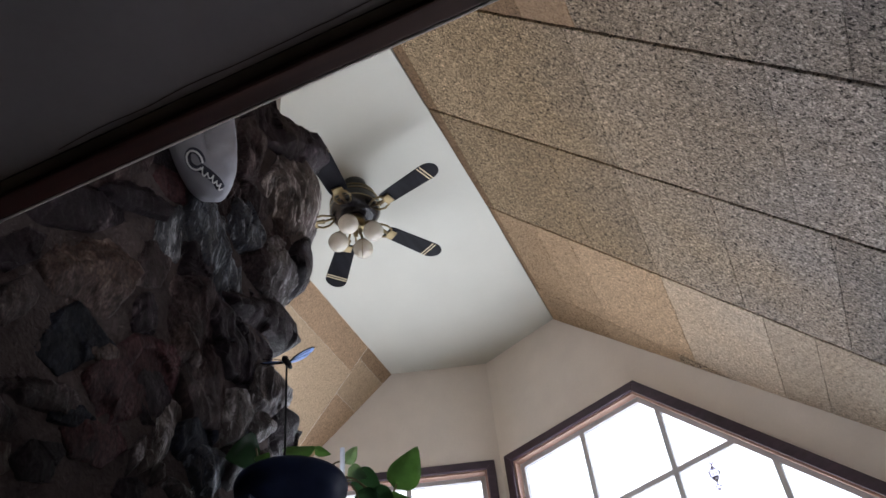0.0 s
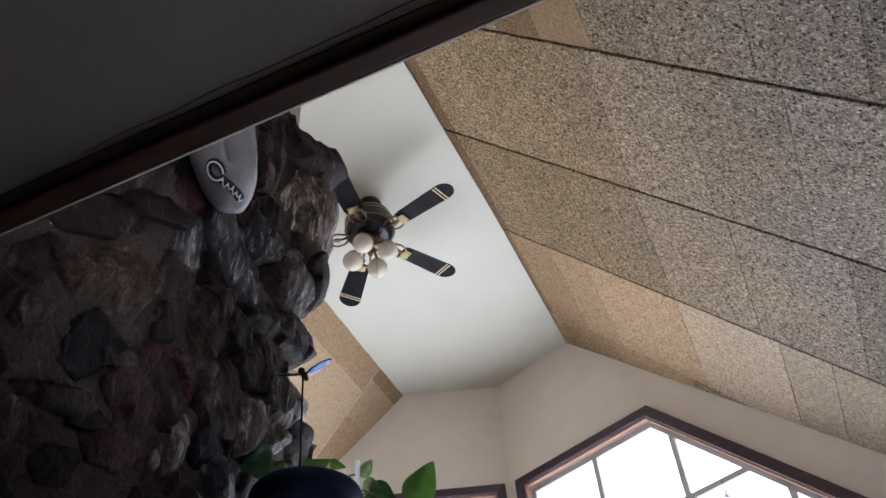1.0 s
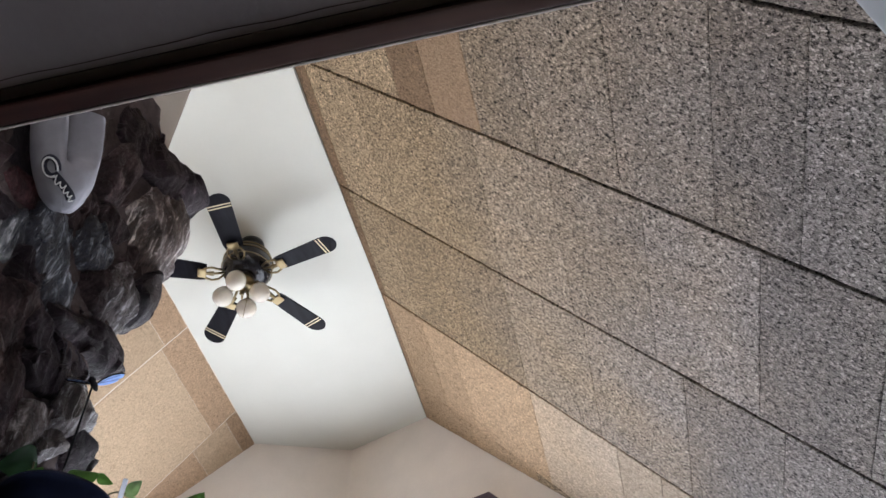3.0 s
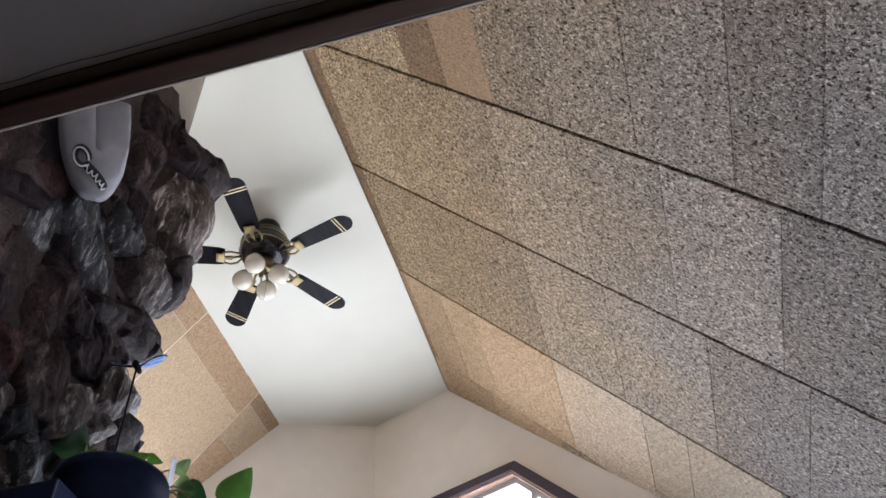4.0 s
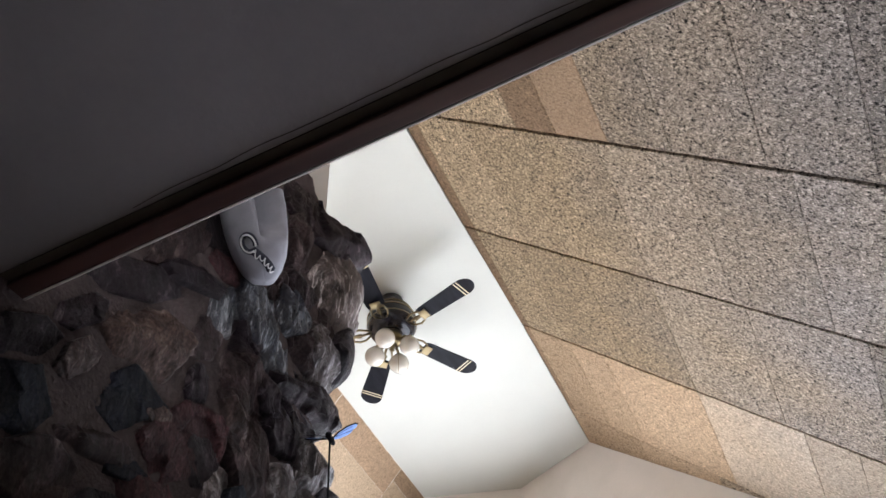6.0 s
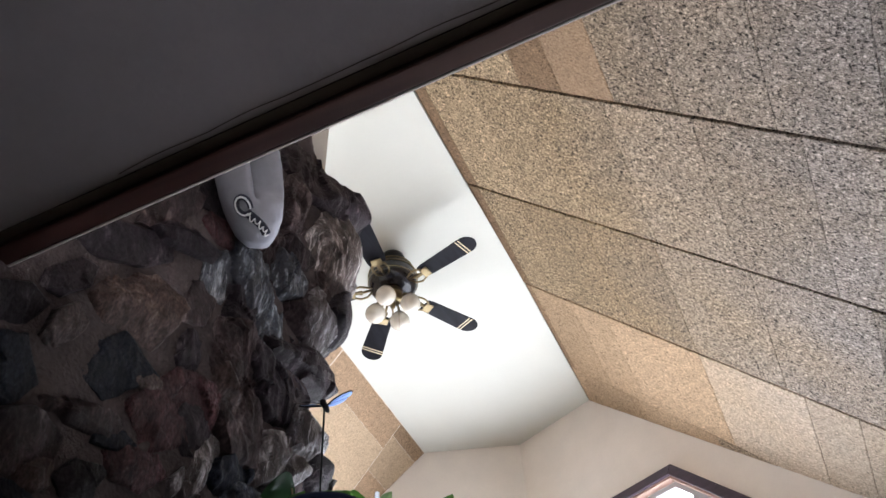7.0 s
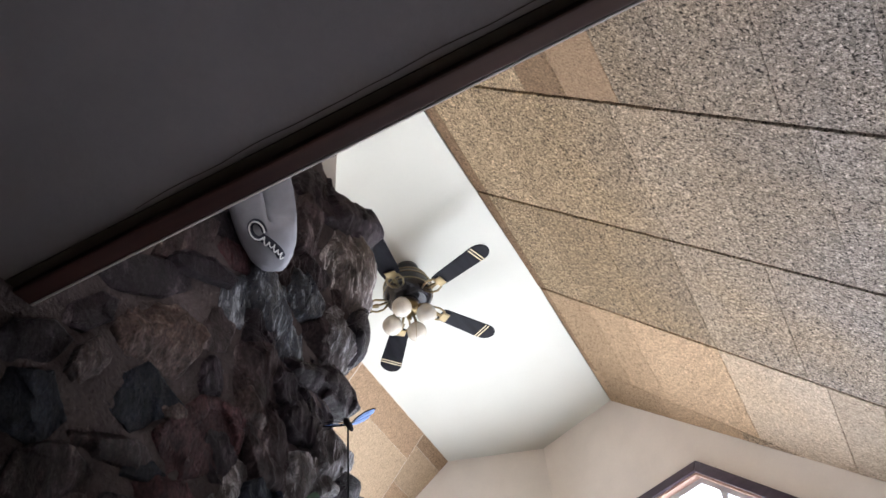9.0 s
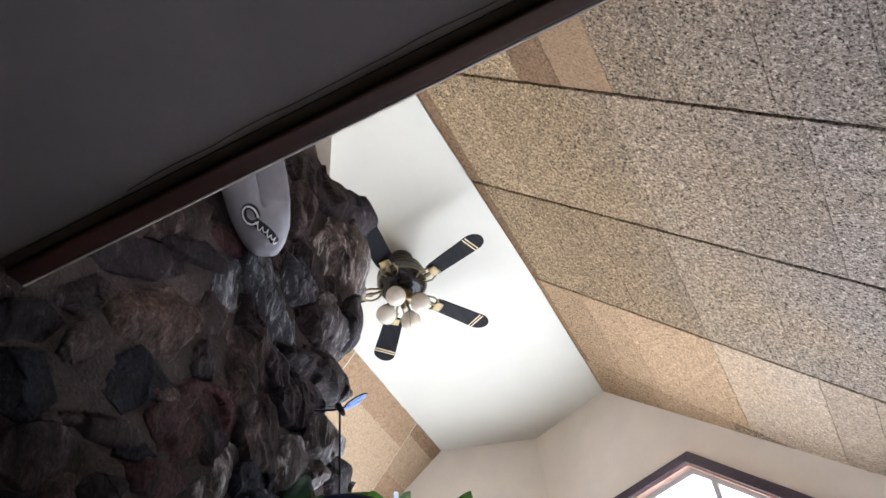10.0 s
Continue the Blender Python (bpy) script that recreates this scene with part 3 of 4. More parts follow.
def field_stone(kind, at, along, across, proud, corners):
    """A split stone bedded in the mortar: broken outline, tilted facets, chips and ridges."""
    seed = len(LAID) + 1
    LAID.append((at[0], at[1], math.hypot(*along), math.hypot(*across)))
    pick = random.Random(seed * 17 + 3)
    clean = proud < 0.034 and at[0] < 0.5
    loose = 0.07 if clean else 0.25
    sides = [(2 * math.pi * (k + pick.uniform(-loose, loose)) / corners + (math.pi / corners if clean else 0.4), pick.uniform(0.80, 0.92) if clean else pick.uniform(0.84, 1.1)) for k in range(corners)]
    # one broad face and steeper broken ones that turn off it
    facets = [(1.0, pick.uniform(-0.18, 0.18), pick.uniform(-0.22, 0.22))]
    for k in range(4):
        a = pick.uniform(0, 2 * math.pi)
        g = pick.uniform(0.7, 1.9)
        facets.append((1.0 + g * pick.uniform(0.05, 0.5), g * math.cos(a), g * math.sin(a)))
    bm = bmesh.new()
    count = 92
    rings = []
    for rho in (1.07, 1.02, 0.98, 0.94, 0.90, 0.85, 0.80, 0.74, 0.68, 0.62, 0.55, 0.48, 0.41, 0.33, 0.25, 0.17, 0.08):
        ring = []
        for k in range(count):
            th = 2 * math.pi * k / count
            reach = min(d / max(0.05, math.cos(th - phi)) for phi, d in sides if math.cos(th - phi) > 0.05)
            reach = 1.06 * min(reach, 1.3)
            rough_edge = 1 + (0.05 if clean else 0.10) * noise.noise(Vector((math.cos(th) * 1.6, math.sin(th) * 1.6, seed * 2.3))) + 0.05 * noise.noise(Vector((math.cos(th) * 5, math.sin(th) * 5, seed * 1.3)))
            u, v = rho * reach * rough_edge * math.cos(th), rho * reach * rough_edge * math.sin(th)
            s, z = at[0] + along[0] * u + across[0] * v, at[1] + along[1] * u + across[1] * v
            p = Vector((seed * 3.1, s * 10, z * 10))
            flat = min(c - gu * u - gv * v for c, gu, gv in facets)
            h = (0.26 if clean else 0.42 if at[0] < 0.5 else 0.62) * proud * max(0.0, 0.15 + flat + 0.2 * noise.noise(p * 1.2)) + (0.6 if clean else 0.9) * crag(s, z, seed)
            h = (0.034 if clean else 0.027) + h * (1 - max(0.0, (rho - 0.92) / 0.14) ** 1.5) if rho < 1.03 else -0.03
            z = min(z, top_z(s) + 0.012)
            ring.append(bm.verts.new(face(s, z, h)))
        rings.append(ring)
    for a, b in zip(rings, rings[1:]):
        for k in range(count):
            q = (k + 1) % count
            bm.faces.new((a[k], a[q], b[q], b[k]))
    tip = bm.verts.new(sum((v.co for v in rings[-1]), Vector()) / count)
    for k in range(count):
        bm.faces.new((rings[-1][k], rings[-1][(k + 1) % count], tip))
    ob = part("stone", bm, STONES[kind], chimney, "", True)
    ob.data.set_sharp_from_angle(angle=radians(24))
    return ob


field_stone("navy", (0.257, 2.417), (0.069, 0.036), (0.004, -0.054), 0.016, 4)
field_stone("maroon", (0.405, 2.435), (0.090, 0.108), (0.050, -0.045), 0.026, 5)
field_stone("rust", (0.257, 2.557), (0.049, -0.058), (-0.058, -0.078), 0.060, 6)
field_stone("dark", (0.389, 2.571), (0.016, -0.036), (-0.039, -0.038), 0.035, 6)
field_stone("brown", (0.376, 2.677), (0.042, -0.028), (-0.044, -0.070), 0.026, 6)
field_stone("dark", (0.200, 2.676), (0.115, 0.073), (0.002, -0.054), 0.018, 6)
field_stone("rust", (0.148, 2.409), (0.008, 0.053), (0.032, 0.004), 0.040, 6)
field_stone("navy", (0.080, 2.279), (0.021, -0.057), (-0.047, -0.034), 0.018, 5)
field_stone("brown", (0.138, 2.188), (0.067, 0.056), (0.027, -0.045), 0.030, 6)
field_stone("slate", (0.427, 2.806), (0.024, -0.059), (-0.045, -0.051), 0.022, 5)
field_stone("dark", (0.337, 2.828), (0.076, 0.037), (-0.007, -0.054), 0.050, 6)
field_stone("slate", (0.552, 2.856), (0.072, -0.083), (-0.059, -0.078), 0.040, 6)
field_stone("slate", (0.626, 3.001), (0.040, -0.064), (-0.048, -0.061), 0.045, 6)
field_stone("light", (0.808, 3.262), (0.046, -0.138), (-0.096, -0.113), 0.050, 6)
field_stone("brown", (0.618, 3.266), (0.001, -0.133), (-0.063, -0.062), 0.060, 6)
field_stone("dark", (0.637, 3.470), (0.065, -0.041), (-0.059, -0.113), 0.030, 6)
field_stone("dark", (0.824, 3.518), (0.135, 0.041), (-0.048, -0.117), 0.060, 5)
field_stone("dark", (0.865, 3.064), (0.011, -0.081), (-0.068, -0.062), 0.055, 6)
field_stone("brown", (0.520, 2.648), (0.074, -0.042), (-0.054, -0.077), 0.032, 6)
field_stone("light", (0.759, 2.961), (0.025, -0.083), (-0.056, -0.056), 0.050, 5)
field_stone("dark", (0.706, 2.795), (0.114, 0.025), (-0.029, -0.068), 0.045, 6)
field_stone("light", (0.776, 2.648), (0.056, 0.113), (0.065, 0.010), 0.055, 5)
field_stone("dark", (0.661, 2.646), (0.056, -0.037), (-0.058, -0.072), 0.035, 6)
field_stone("dark", (0.824, 2.565), (0.079, 0.046), (0.002, -0.053), 0.050, 6)
field_stone("light", (0.474, 2.359), (0.019, 0.081), (0.032, 0.008), 0.045, 5)
field_stone("brown", (0.567, 2.512), (0.039, -0.096), (-0.055, -0.045), 0.030, 6)
field_stone("maroon", (0.343, 2.273), (0.066, 0.016), (-0.007, -0.049), 0.028, 6)
field_stone("brown", (0.242, 2.300), (0.084, 0.017), (-0.004, -0.030), 0.034, 6)
field_stone("dark", (0.046, 2.381), (0.060, 0.050), (0.014, -0.039), 0.018, 6)
field_stone("light", (0.656, 2.486), (0.035, 0.079), (0.049, 0.007), 0.040, 6)
field_stone("navy", (0.554, 2.382), (0.055, 0.032), (0.006, -0.040), 0.030, 6)
field_stone("navy", (0.293, 2.290), (0.041, 0.015), (-0.000, -0.022), 0.020, 5)
field_stone("brown", (0.688, 2.924), (0.020, -0.062), (-0.049, -0.050), 0.040, 6)
field_stone("dark", (0.502, 2.749), (0.031, -0.055), (-0.037, -0.042), 0.035, 6)
field_stone("dark", (0.600, 2.696), (0.037, -0.047), (-0.046, -0.051), 0.040, 6)
field_stone("rust", (0.191, 2.163), (0.030, 0.030), (0.016, -0.017), 0.035, 6)
field_stone("dark", (0.435, 3.119), (0.123, 0.018), (-0.052, -0.161), 0.008, 6)
field_stone("brown", (0.278, 2.872), (0.068, 0.111), (0.025, -0.032), 0.020, 6)
field_stone("dark", (0.260, 2.195), (0.048, 0.019), (0.003, -0.035), 0.026, 6)
field_stone("light", (0.889, 3.242), (0.010, -0.088), (-0.050, -0.050), 0.045, 5)
field_stone("dark", (0.791, 2.816), (0.068, 0.029), (-0.016, -0.054), 0.055, 5)
field_stone("dark", (0.125, 2.511), (0.041, 0.061), (0.020, -0.023), 0.020, 6)
field_stone("rust", (0.506, 2.560), (0.024, -0.041), (-0.029, -0.028), 0.035, 5)
field_stone("rust", (0.334, 2.433), (0.044, -0.003), (-0.010, -0.024), 0.024, 6)
field_stone("brown", (0.550, 3.060), (0.066, -0.002), (-0.029, -0.067), 0.030, 6)
field_stone("light", (0.428, 2.280), (0.008, 0.042), (0.015, 0.002), 0.045, 5)
field_stone("light", (0.477, 2.282), (0.002, 0.021), (0.009, 0.002), 0.040, 5)
field_stone("light", (0.536, 2.265), (0.031, -0.014), (-0.013, -0.018), 0.040, 5)
field_stone("light", (0.434, 2.178), (0.023, 0.040), (0.020, -0.006), 0.040, 5)
field_stone("slate", (0.596, 2.337), (0.032, -0.041), (-0.038, -0.032), 0.040, 6)
field_stone("dark", (0.658, 2.376), (0.034, -0.019), (-0.032, -0.037), 0.030, 6)
field_stone("dark", (0.447, 2.411), (0.034, -0.056), (-0.039, -0.035), 0.030, 6)
field_stone("light", (0.695, 2.468), (0.025, 0.058), (0.037, 0.003), 0.045, 5)
field_stone("dark", (0.429, 2.224), (0.030, 0.017), (0.007, -0.021), 0.025, 6)
field_stone("dark", (0.606, 2.264), (0.045, 0.024), (0.007, -0.023), 0.030, 6)

# the rest of the breast, further down and under the low ceiling
rng = random.Random(11)
for _ in range(2600):
    s, z, r = rng.uniform(-1.1, 0.95), rng.uniform(1.05, 3.6), rng.choice((0.05, 0.07, 0.09, 0.11))
    if all(math.hypot(s - a, z - b) > 0.80 * (r + 0.5 * (p + q)) for a, b, p, q in LAID):
        a = rng.uniform(-0.7, 0.7)
        # only dark kinds left of 0.5: the shade there is put into stone colour
        kind = rng.choice(["dark", "brown", "light", "slate", "brown"] if s > 0.5 else ["navy", "dark", "maroon", "dark", "brown"])
        field_stone(kind, (s, z), (1.2 * r * math.cos(a), 1.2 * r * math.sin(a)), (-0.9 * r * math.sin(a), 0.9 * r * math.cos(a)), rng.uniform(0.02, 0.04), rng.choice((5, 6, 7)))

# ---- ceiling fan ----
FAN = Vector((-1.71, 2.43, 0))
fan = thing("ceiling_fan", (FAN.x, FAN.y, RIDGE_Z), "black and brass five-blade ceiling fan with globe lights", "ceiling fan")
part("canopy", lathe(bmesh.new(), [(0.0, 0.0), (0.068, 0.0), (0.071, -0.02), (0.065, -0.060), (0.045, -0.072), (0.0, -0.072)]), M_BLACK, fan, "black ceiling cup", True)
part("neck", lathe(bmesh.new(), [(0.03, -0.095), (0.03, -0.14)]), M_BLACK, fan, "", True)
part("motor", lathe(bmesh.new(), [(0.0, -0.13), (0.07, -0.135), (0.115, -0.16), (0.135, -0.20), (0.135, -0.27), (0.12, -0.30), (0.08, -0.325), (0.06, -0.33), (0.0, -0.33)]), M_BLACK, fan, "black lacquered motor housing", True)
for r, z in ((0.137, -0.205), (0.137, -0.262), (0.118, -0.158)):
    part("band", lathe(bmesh.new(), [(r - 0.006, z + 0.003), (r + 0.001, z + 0.003), (r + 0.002, z), (r + 0.001, z - 0.003), (r - 0.006, z - 0.003)]), M_BRASS, fan, "brass band", True)
part("switch_cup", lathe(bmesh.new(), [(0.0, -0.325), (0.055, -0.33), (0.058, -0.37), (0.045, -0.395), (0.02, -0.40), (0.0, -0.40)]), M_BRASS, fan, "brass switch cup", True)
part("finial", lathe(bmesh.new(), [(0.0, -0.395), (0.014, -0.40), (0.018, -0.425), (0.010, -0.44), (0.013, -0.45), (0.0, -0.462)]), M_BRASS, fan, "brass finial", True)

BLADE_Z = -0.315
for k in range(5):
    turn = Matrix.Rotation(radians(-13 + 72 * k), 4, "Z")
    # blade: narrow at the root, rounded at the tip, pitched
    pitch = Matrix.Rotation(radians(11), 4, "X")
    half, tip, root = 0.062, 0.555, 0.205
    line = [(root, -0.045), (root + 0.03, -0.052), (tip - 0.07, -half)]
    line += [(tip - 0.062 + 0.062 * math.cos(a), half * math.sin(a)) for a in [radians(-80 + 16 * q) for q in range(11)]]
    line += [(tip - 0.07, half), (root + 0.03, 0.052), (root, 0.045)]
    bm = prism(bmesh.new(), [(x, y, 0.0) for x, y in line], (0, 0, 0.007))
    bmesh.ops.transform(bm, matrix=turn @ Matrix.Translation((0, 0, BLADE_Z)) @ pitch, verts=bm.verts)
    blade = part("blade", bm, M_BLADE, fan, "black blade with two gilt lines near its tip")
    for x in (tip - 0.085, tip - 0.068):
        bm = box(bmesh.new(), (x - 0.0028, -half + 0.001, -0.0015), (x + 0.0028, half - 0.001, 0.0))
        bmesh.ops.transform(bm, matrix=turn @ Matrix.Translation((0, 0, BLADE_Z)) @ pitch, verts=bm.verts)
        part("line", bm, M_STRIPE, blade, "gilt line")
    # scrolled brass iron
    bm = bmesh.new()
    for s in (-1, 1):
        tube(bm, [(0.11, 0.012 * s, -0.30), (0.14, 0.035 * s, -0.318), (0.175, 0.045 * s, -0.322), (0.21, 0.034 * s, -0.322), (0.225, 0.012 * s, -0.323), (0.20, 0.004 * s, -0.323), (0.165, 0.010 * s, -0.320)], 0.006)
    tube(bm, [(0.10, 0, -0.297), (0.16, 0, -0.318), (0.245, 0, -0.324)], 0.007)
    box(bm, (0.205, -0.03, -0.330), (0.25, 0.03, -0.324), 0.002)
    bmesh.ops.transform(bm, matrix=turn, verts=bm.verts)
    part("blade_iron", bm, M_BRASS, fan, "scrolled brass blade bracket", True)
for k in range(4):
    a = radians(5 + 90 * k)
    c, s = math.cos(a), math.sin(a)
    arm = tube(bmesh.new(), [(0.045 * c, 0.045 * s, -0.375), (0.075 * c, 0.075 * s, -0.368), (0.095 * c, 0.095 * s, -0.385), (0.10 * c, 0.10 * s, -0.405)], 0.008)
    part("lamp_arm", arm, M_BRASS, fan, "brass arm", True)
    part("lamp_holder", lathe(bmesh.new(), [(0.0, -0.40), (0.028, -0.402), (0.032, -0.42), (0.024, -0.425)], (0.10 * c, 0.10 * s, 0)), M_BRASS, fan, "brass holder", True)
    r = 0.054
    globe = [(0.025, -0.406)] + [(r * math.sin(q), -0.456 + r * math.cos(q)) for q in [radians(28 + 152 * j / 12) for j in range(12)]] + [(0.0, -0.456 - r)]
    part("globe", lathe(bmesh.new(), globe, (0.10 * c, 0.10 * s, 0), 24), M_GLOBE, fan, "cream frosted glass globe, unlit", True)
bm = bmesh.new()
tube(bm, [(0.02, 0.03, -0.39), (0.021, 0.031, -0.50), (0.021, 0.03, -0.60)], 0.0012, 5)
part("pull_chain", bm, M_BRASS, fan, "thin brass pull chain")
for ob in fan.children:
    if not ob.name.startswith("canopy"):
        ob.location.z += 0.045

# ---- tall dark cabinet and the potted plant on it ----
cabinet = thing("cabinet", (-0.98, 0.615, 0.0), "tall dark navy lacquered cabinet beside the stone chimney", "cabinet")
part("body", box(bmesh.new(), (-0.098, -0.174, 0.0), (0.093, 0.183, 2.16), 0.003), M_CAB, cabinet)
# lighter strip paints the highlight along the cabinet's near corner
part("edge_highlight", box(bmesh.new(), (0.0915, -0.1755, 0.02), (0.0945, -0.1725, 2.155), 0.0008), M_CAB_EDGE, cabinet, "thin lighter edge, its highlight painted in")

POT = Vector((-0.938, 0.636, 2.16))
plant = thing("potted_plant", POT, "trailing green house plant in a dark glazed pot", "plant")
bowl = [(0.0, 0.0), (0.052, 0.0), (0.060, 0.004), (0.078, 0.045), (0.085, 0.080), (0.087, 0.098), (0.096, 0.106), (0.098, 0.117), (0.096, 0.124), (0.085, 0.121), (0.082, 0.095), (0.0, 0.093)]
part("pot", lathe(bmesh.new(), bowl, steps=56), M_POT, plant, "dark blue-black glazed bowl with a rolled rim", True)
part("soil", lathe(bmesh.new(), [(0.0, 0.106), (0.04, 0.109), (0.081, 0.102), (0.081, 0.092)]), M_SOIL, plant)
part("plant_stake", tube(bmesh.new(), [(0.043, 0.105, 0.001), (0.043, 0.105, 0.14), (0.044, 0.106, 0.240)], 0.0048, 10), M_STAKE, plant, "glossy white round plastic stake beside the rim", True)


def leaf(parent, base, tip, width, facing, mat, droop=0.12):
    """A heart-shaped leaf from base to tip with a folded midrib."""
    base, tip = Vector(base), Vector(tip)
    d = tip - base
    length = d.length
    d.normalize()
    side = d.cross(Vector(facing)).normalized()
    up = side.cross(d)
    bm = bmesh.new()
    rows = []
    for i in range(13):
        t = i / 12
        w = width * 0.5 * (math.sin(math.pi * min(1, t ** 0.62)) ** 0.75) * (1 - 0.25 * t)
        back = -0.10 * length * (1 - t) ** 6
        row = []
        for q in (-1.0, -0.66, -0.33, 0.0, 0.33, 0.66, 1.0):
            lift = 0.16 * abs(q) * w * 2 - droop * length * t * t + 0.02 * width * math.sin(9 * t + 4 * q)
            row.append(bm.verts.new(base + d * (length * t + (back if abs(q) > 0.5 else 0)) + side * (q * w) + up * lift))
        rows.append(row)
    for a, b in zip(rows, rows[1:]):
        for k in range(6):
            bm.faces.new((a[k], a[k + 1], b[k + 1], b[k]))
    bmesh.ops.solidify(bm, geom=bm.faces[:], thickness=0.0007)
    return part("leaf", bm, mat, parent, "", True)


def stem(parent, points):
    pts = [Vector(p) for p in points]
    ends = [pts[0]] + pts + [pts[-1]]
    fine = []
    for p, a, b, q in zip(ends, ends[1:], ends[2:], ends[3:]):
        for k in range(6):
            t = k / 6
            fine.append(0.5 * (2 * a + (b - p) * t + (2 * p - 5 * a + 4 * b - q) * t * t + (3 * a - p - 3 * b + q) * t ** 3))
    fine.append(pts[-1])
    return part("stem", tube(bmesh.new(), fine, 0.0018, 6), M_STEM, parent)


LEAVES = [
    ((0.106, 0.205, 0.192), (0.167, 0.184, 0.242), 0.072, M_LEAF),
    ((-0.077, 0.0, 0.225), (-0.106, -0.045, 0.190), 0.075, M_LEAF_DARK),
    ((-0.06, -0.01, 0.185), (-0.03, -0.03, 0.180), 0.032, M_LEAF),
    ((-0.097, 0.140, 0.290), (-0.020, 0.105, 0.258), 0.046, M_LEAF),
    ((-0.01, 0.100, 0.252), (0.018, 0.105, 0.235), 0.022, M_LEAF),
    ((0.046, 0.115, 0.215), (0.066, 0.130, 0.252), 0.028, M_LEAF_PALE),
    ((0.052, 0.120, 0.200), (0.078, 0.135, 0.180), 0.034, M_LEAF_PALE),
    ((0.058, 0.135, 0.195), (0.095, 0.165, 0.155), 0.055, M_LEAF_DARK),
    ((0.068, 0.130, 0.150), (0.100, 0.150, 0.090), 0.055, M_LEAF_DARK),
    ((0.085, 0.150, 0.160), (0.112, 0.180, 0.115), 0.052, M_LEAF_DARK),
    ((0.090, 0.165, 0.145), (0.145, 0.200, 0.140), 0.042, M_LEAF),
    ((0.075, 0.110, 0.090), (0.105, 0.125, 0.035), 0.050, M_LEAF_DARK),
    ((0.095, 0.130, 0.080), (0.130, 0.150, 0.020), 0.048, M_LEAF),
]
for base, tip, width, mat in LEAVES:
    leaf(plant, base, tip, width, (0.45, -0.55, -0.7), mat)
stem(plant, [(0.02, 0.02, 0.10), (0.06, 0.10, 0.17), (0.080, 0.165, 0.150), (0.092, 0.190, 0.152), (0.106, 0.205, 0.192)])
stem(plant, [(0.03, 0.02, 0.10), (0.070, 0.085, 0.145), (0.080, 0.110, 0.10), (0.095, 0.130, 0.080)])
stem(plant, [(-0.02, -0.02, 0.10), (-0.06, -0.01, 0.18), (-0.077, 0.0, 0.225)])
stem(plant, [(0.03, 0.04, 0.10), (0.055, 0.110, 0.17), (0.080, 0.145, 0.16), (0.090, 0.165, 0.145)])
stem(plant, [(-0.02, 0.02, 0.10), (-0.07, 0.10, 0.21), (-0.097, 0.140, 0.290)])
stem(plant, [(0.01, 0.03, 0.10), (0.03, 0.09, 0.20), (0.046, 0.115, 0.215)])

# glittering butterfly on a wire, stuck in the pot
fly = thing("butterfly_stake", (POT.x - 0.033, POT.y + 0.025, POT.z + 0.092), "blue foil butterfly ornament on a black wire in the pot", "ornament")
part("wire", tube(bmesh.new(), [(0, 0, 0), (0.001, 0.001, 0.13), (-0.002, 0, 0.322)], 0.0020, 8), M_STICK, fly, "black wire")
bm = lathe(bmesh.new(), [(0.0, -0.016), (0.004, -0.013), (0.007, -0.002), (0.006, 0.006), (0.0075, 0.011), (0.004, 0.016), (0.0, 0.018)], steps=10)
bmesh.ops.transform(bm, matrix=Matrix.Translation((0, 0, 0.328)) @ Matrix.Rotation(radians(70), 4, "X"), verts=bm.verts)
part("body", bm, M_STICK, fly, "black body", True)


def wing(along, across, label):
    """A thin foil wing with a black wire along its leading edge."""
    along, across, root = Vector(along), Vector(across), Vector((0, 0, 0.329))
    line = [(0.03, 0.05), (0.30, -0.32), (0.62, -0.50), (0.92, -0.42), (1.0, -0.25), (0.94, 0.05), (0.80, 0.20), (0.74, 0.36), (0.52, 0.46), (0.30, 0.42), (0.12, 0.25)]
    shift = along.cross(across).normalized() * 0.0009
    ob = part("wing", prism(bmesh.new(), [root + along * p + across * q for p, q in line], shift), M_WING, fly, label)
    part("wing_edge", tube(bmesh.new(), [root + along * p + across * q for p, q in line[:5]], 0.0016, 6), M_STICK, ob, "black leading edge")
    for q in (-0.2, 0.1):
        part("vein", tube(bmesh.new(), [root + along * 0.08, root + along * 0.5 + across * q, root + along * 0.85 + across * q * 1.3], 0.0006, 5), M_STICK, ob)


wing((0.058, 0.007, 0.014), (-0.018, 0.034, 0.010), "blue iridescent wing")
wing((-0.046, -0.024, 0.002), (-0.008, 0.014, 0.020), "blue iridescent wing")
for s in (-1, 1):
    part("feeler", tube(bmesh.new(), [(-0.004, -0.004, 0.332), (-0.026, -0.010 - 0.004 * s, 0.337 + 0.002 * s), (-0.046, -0.014 - 0.006 * s, 0.336 + 0.005 * s)], 0.0007, 5), M_STICK, fly)

# ---- white cap hung on the stones ----
CAP_AT = Vector((-1.035, 0.375, 3.06))
cap = thing("baseball_cap", CAP_AT, "white baseball cap with a dark embroidered patch on the stone wall", "cap")
TOWARD = Vector((0.41, -0.47, -0.78)).normalized()   # the side turned to the room
RISE = Vector((-0.22, 0.765, -0.598))               # from rim to crown
RISE = (RISE - TOWARD * RISE.dot(TOWARD)).normalized()
CAP_Z = (RISE * 0.88 + TOWARD * 0.47).normalized()
CAP_X = (TOWARD - CAP_Z * TOWARD.dot(CAP_Z)).normalized()
CAP_Y = CAP_Z.cross(CAP_X)
AXIS = Matrix((CAP_X, CAP_Y, CAP_Z)).transposed().to_4x4()


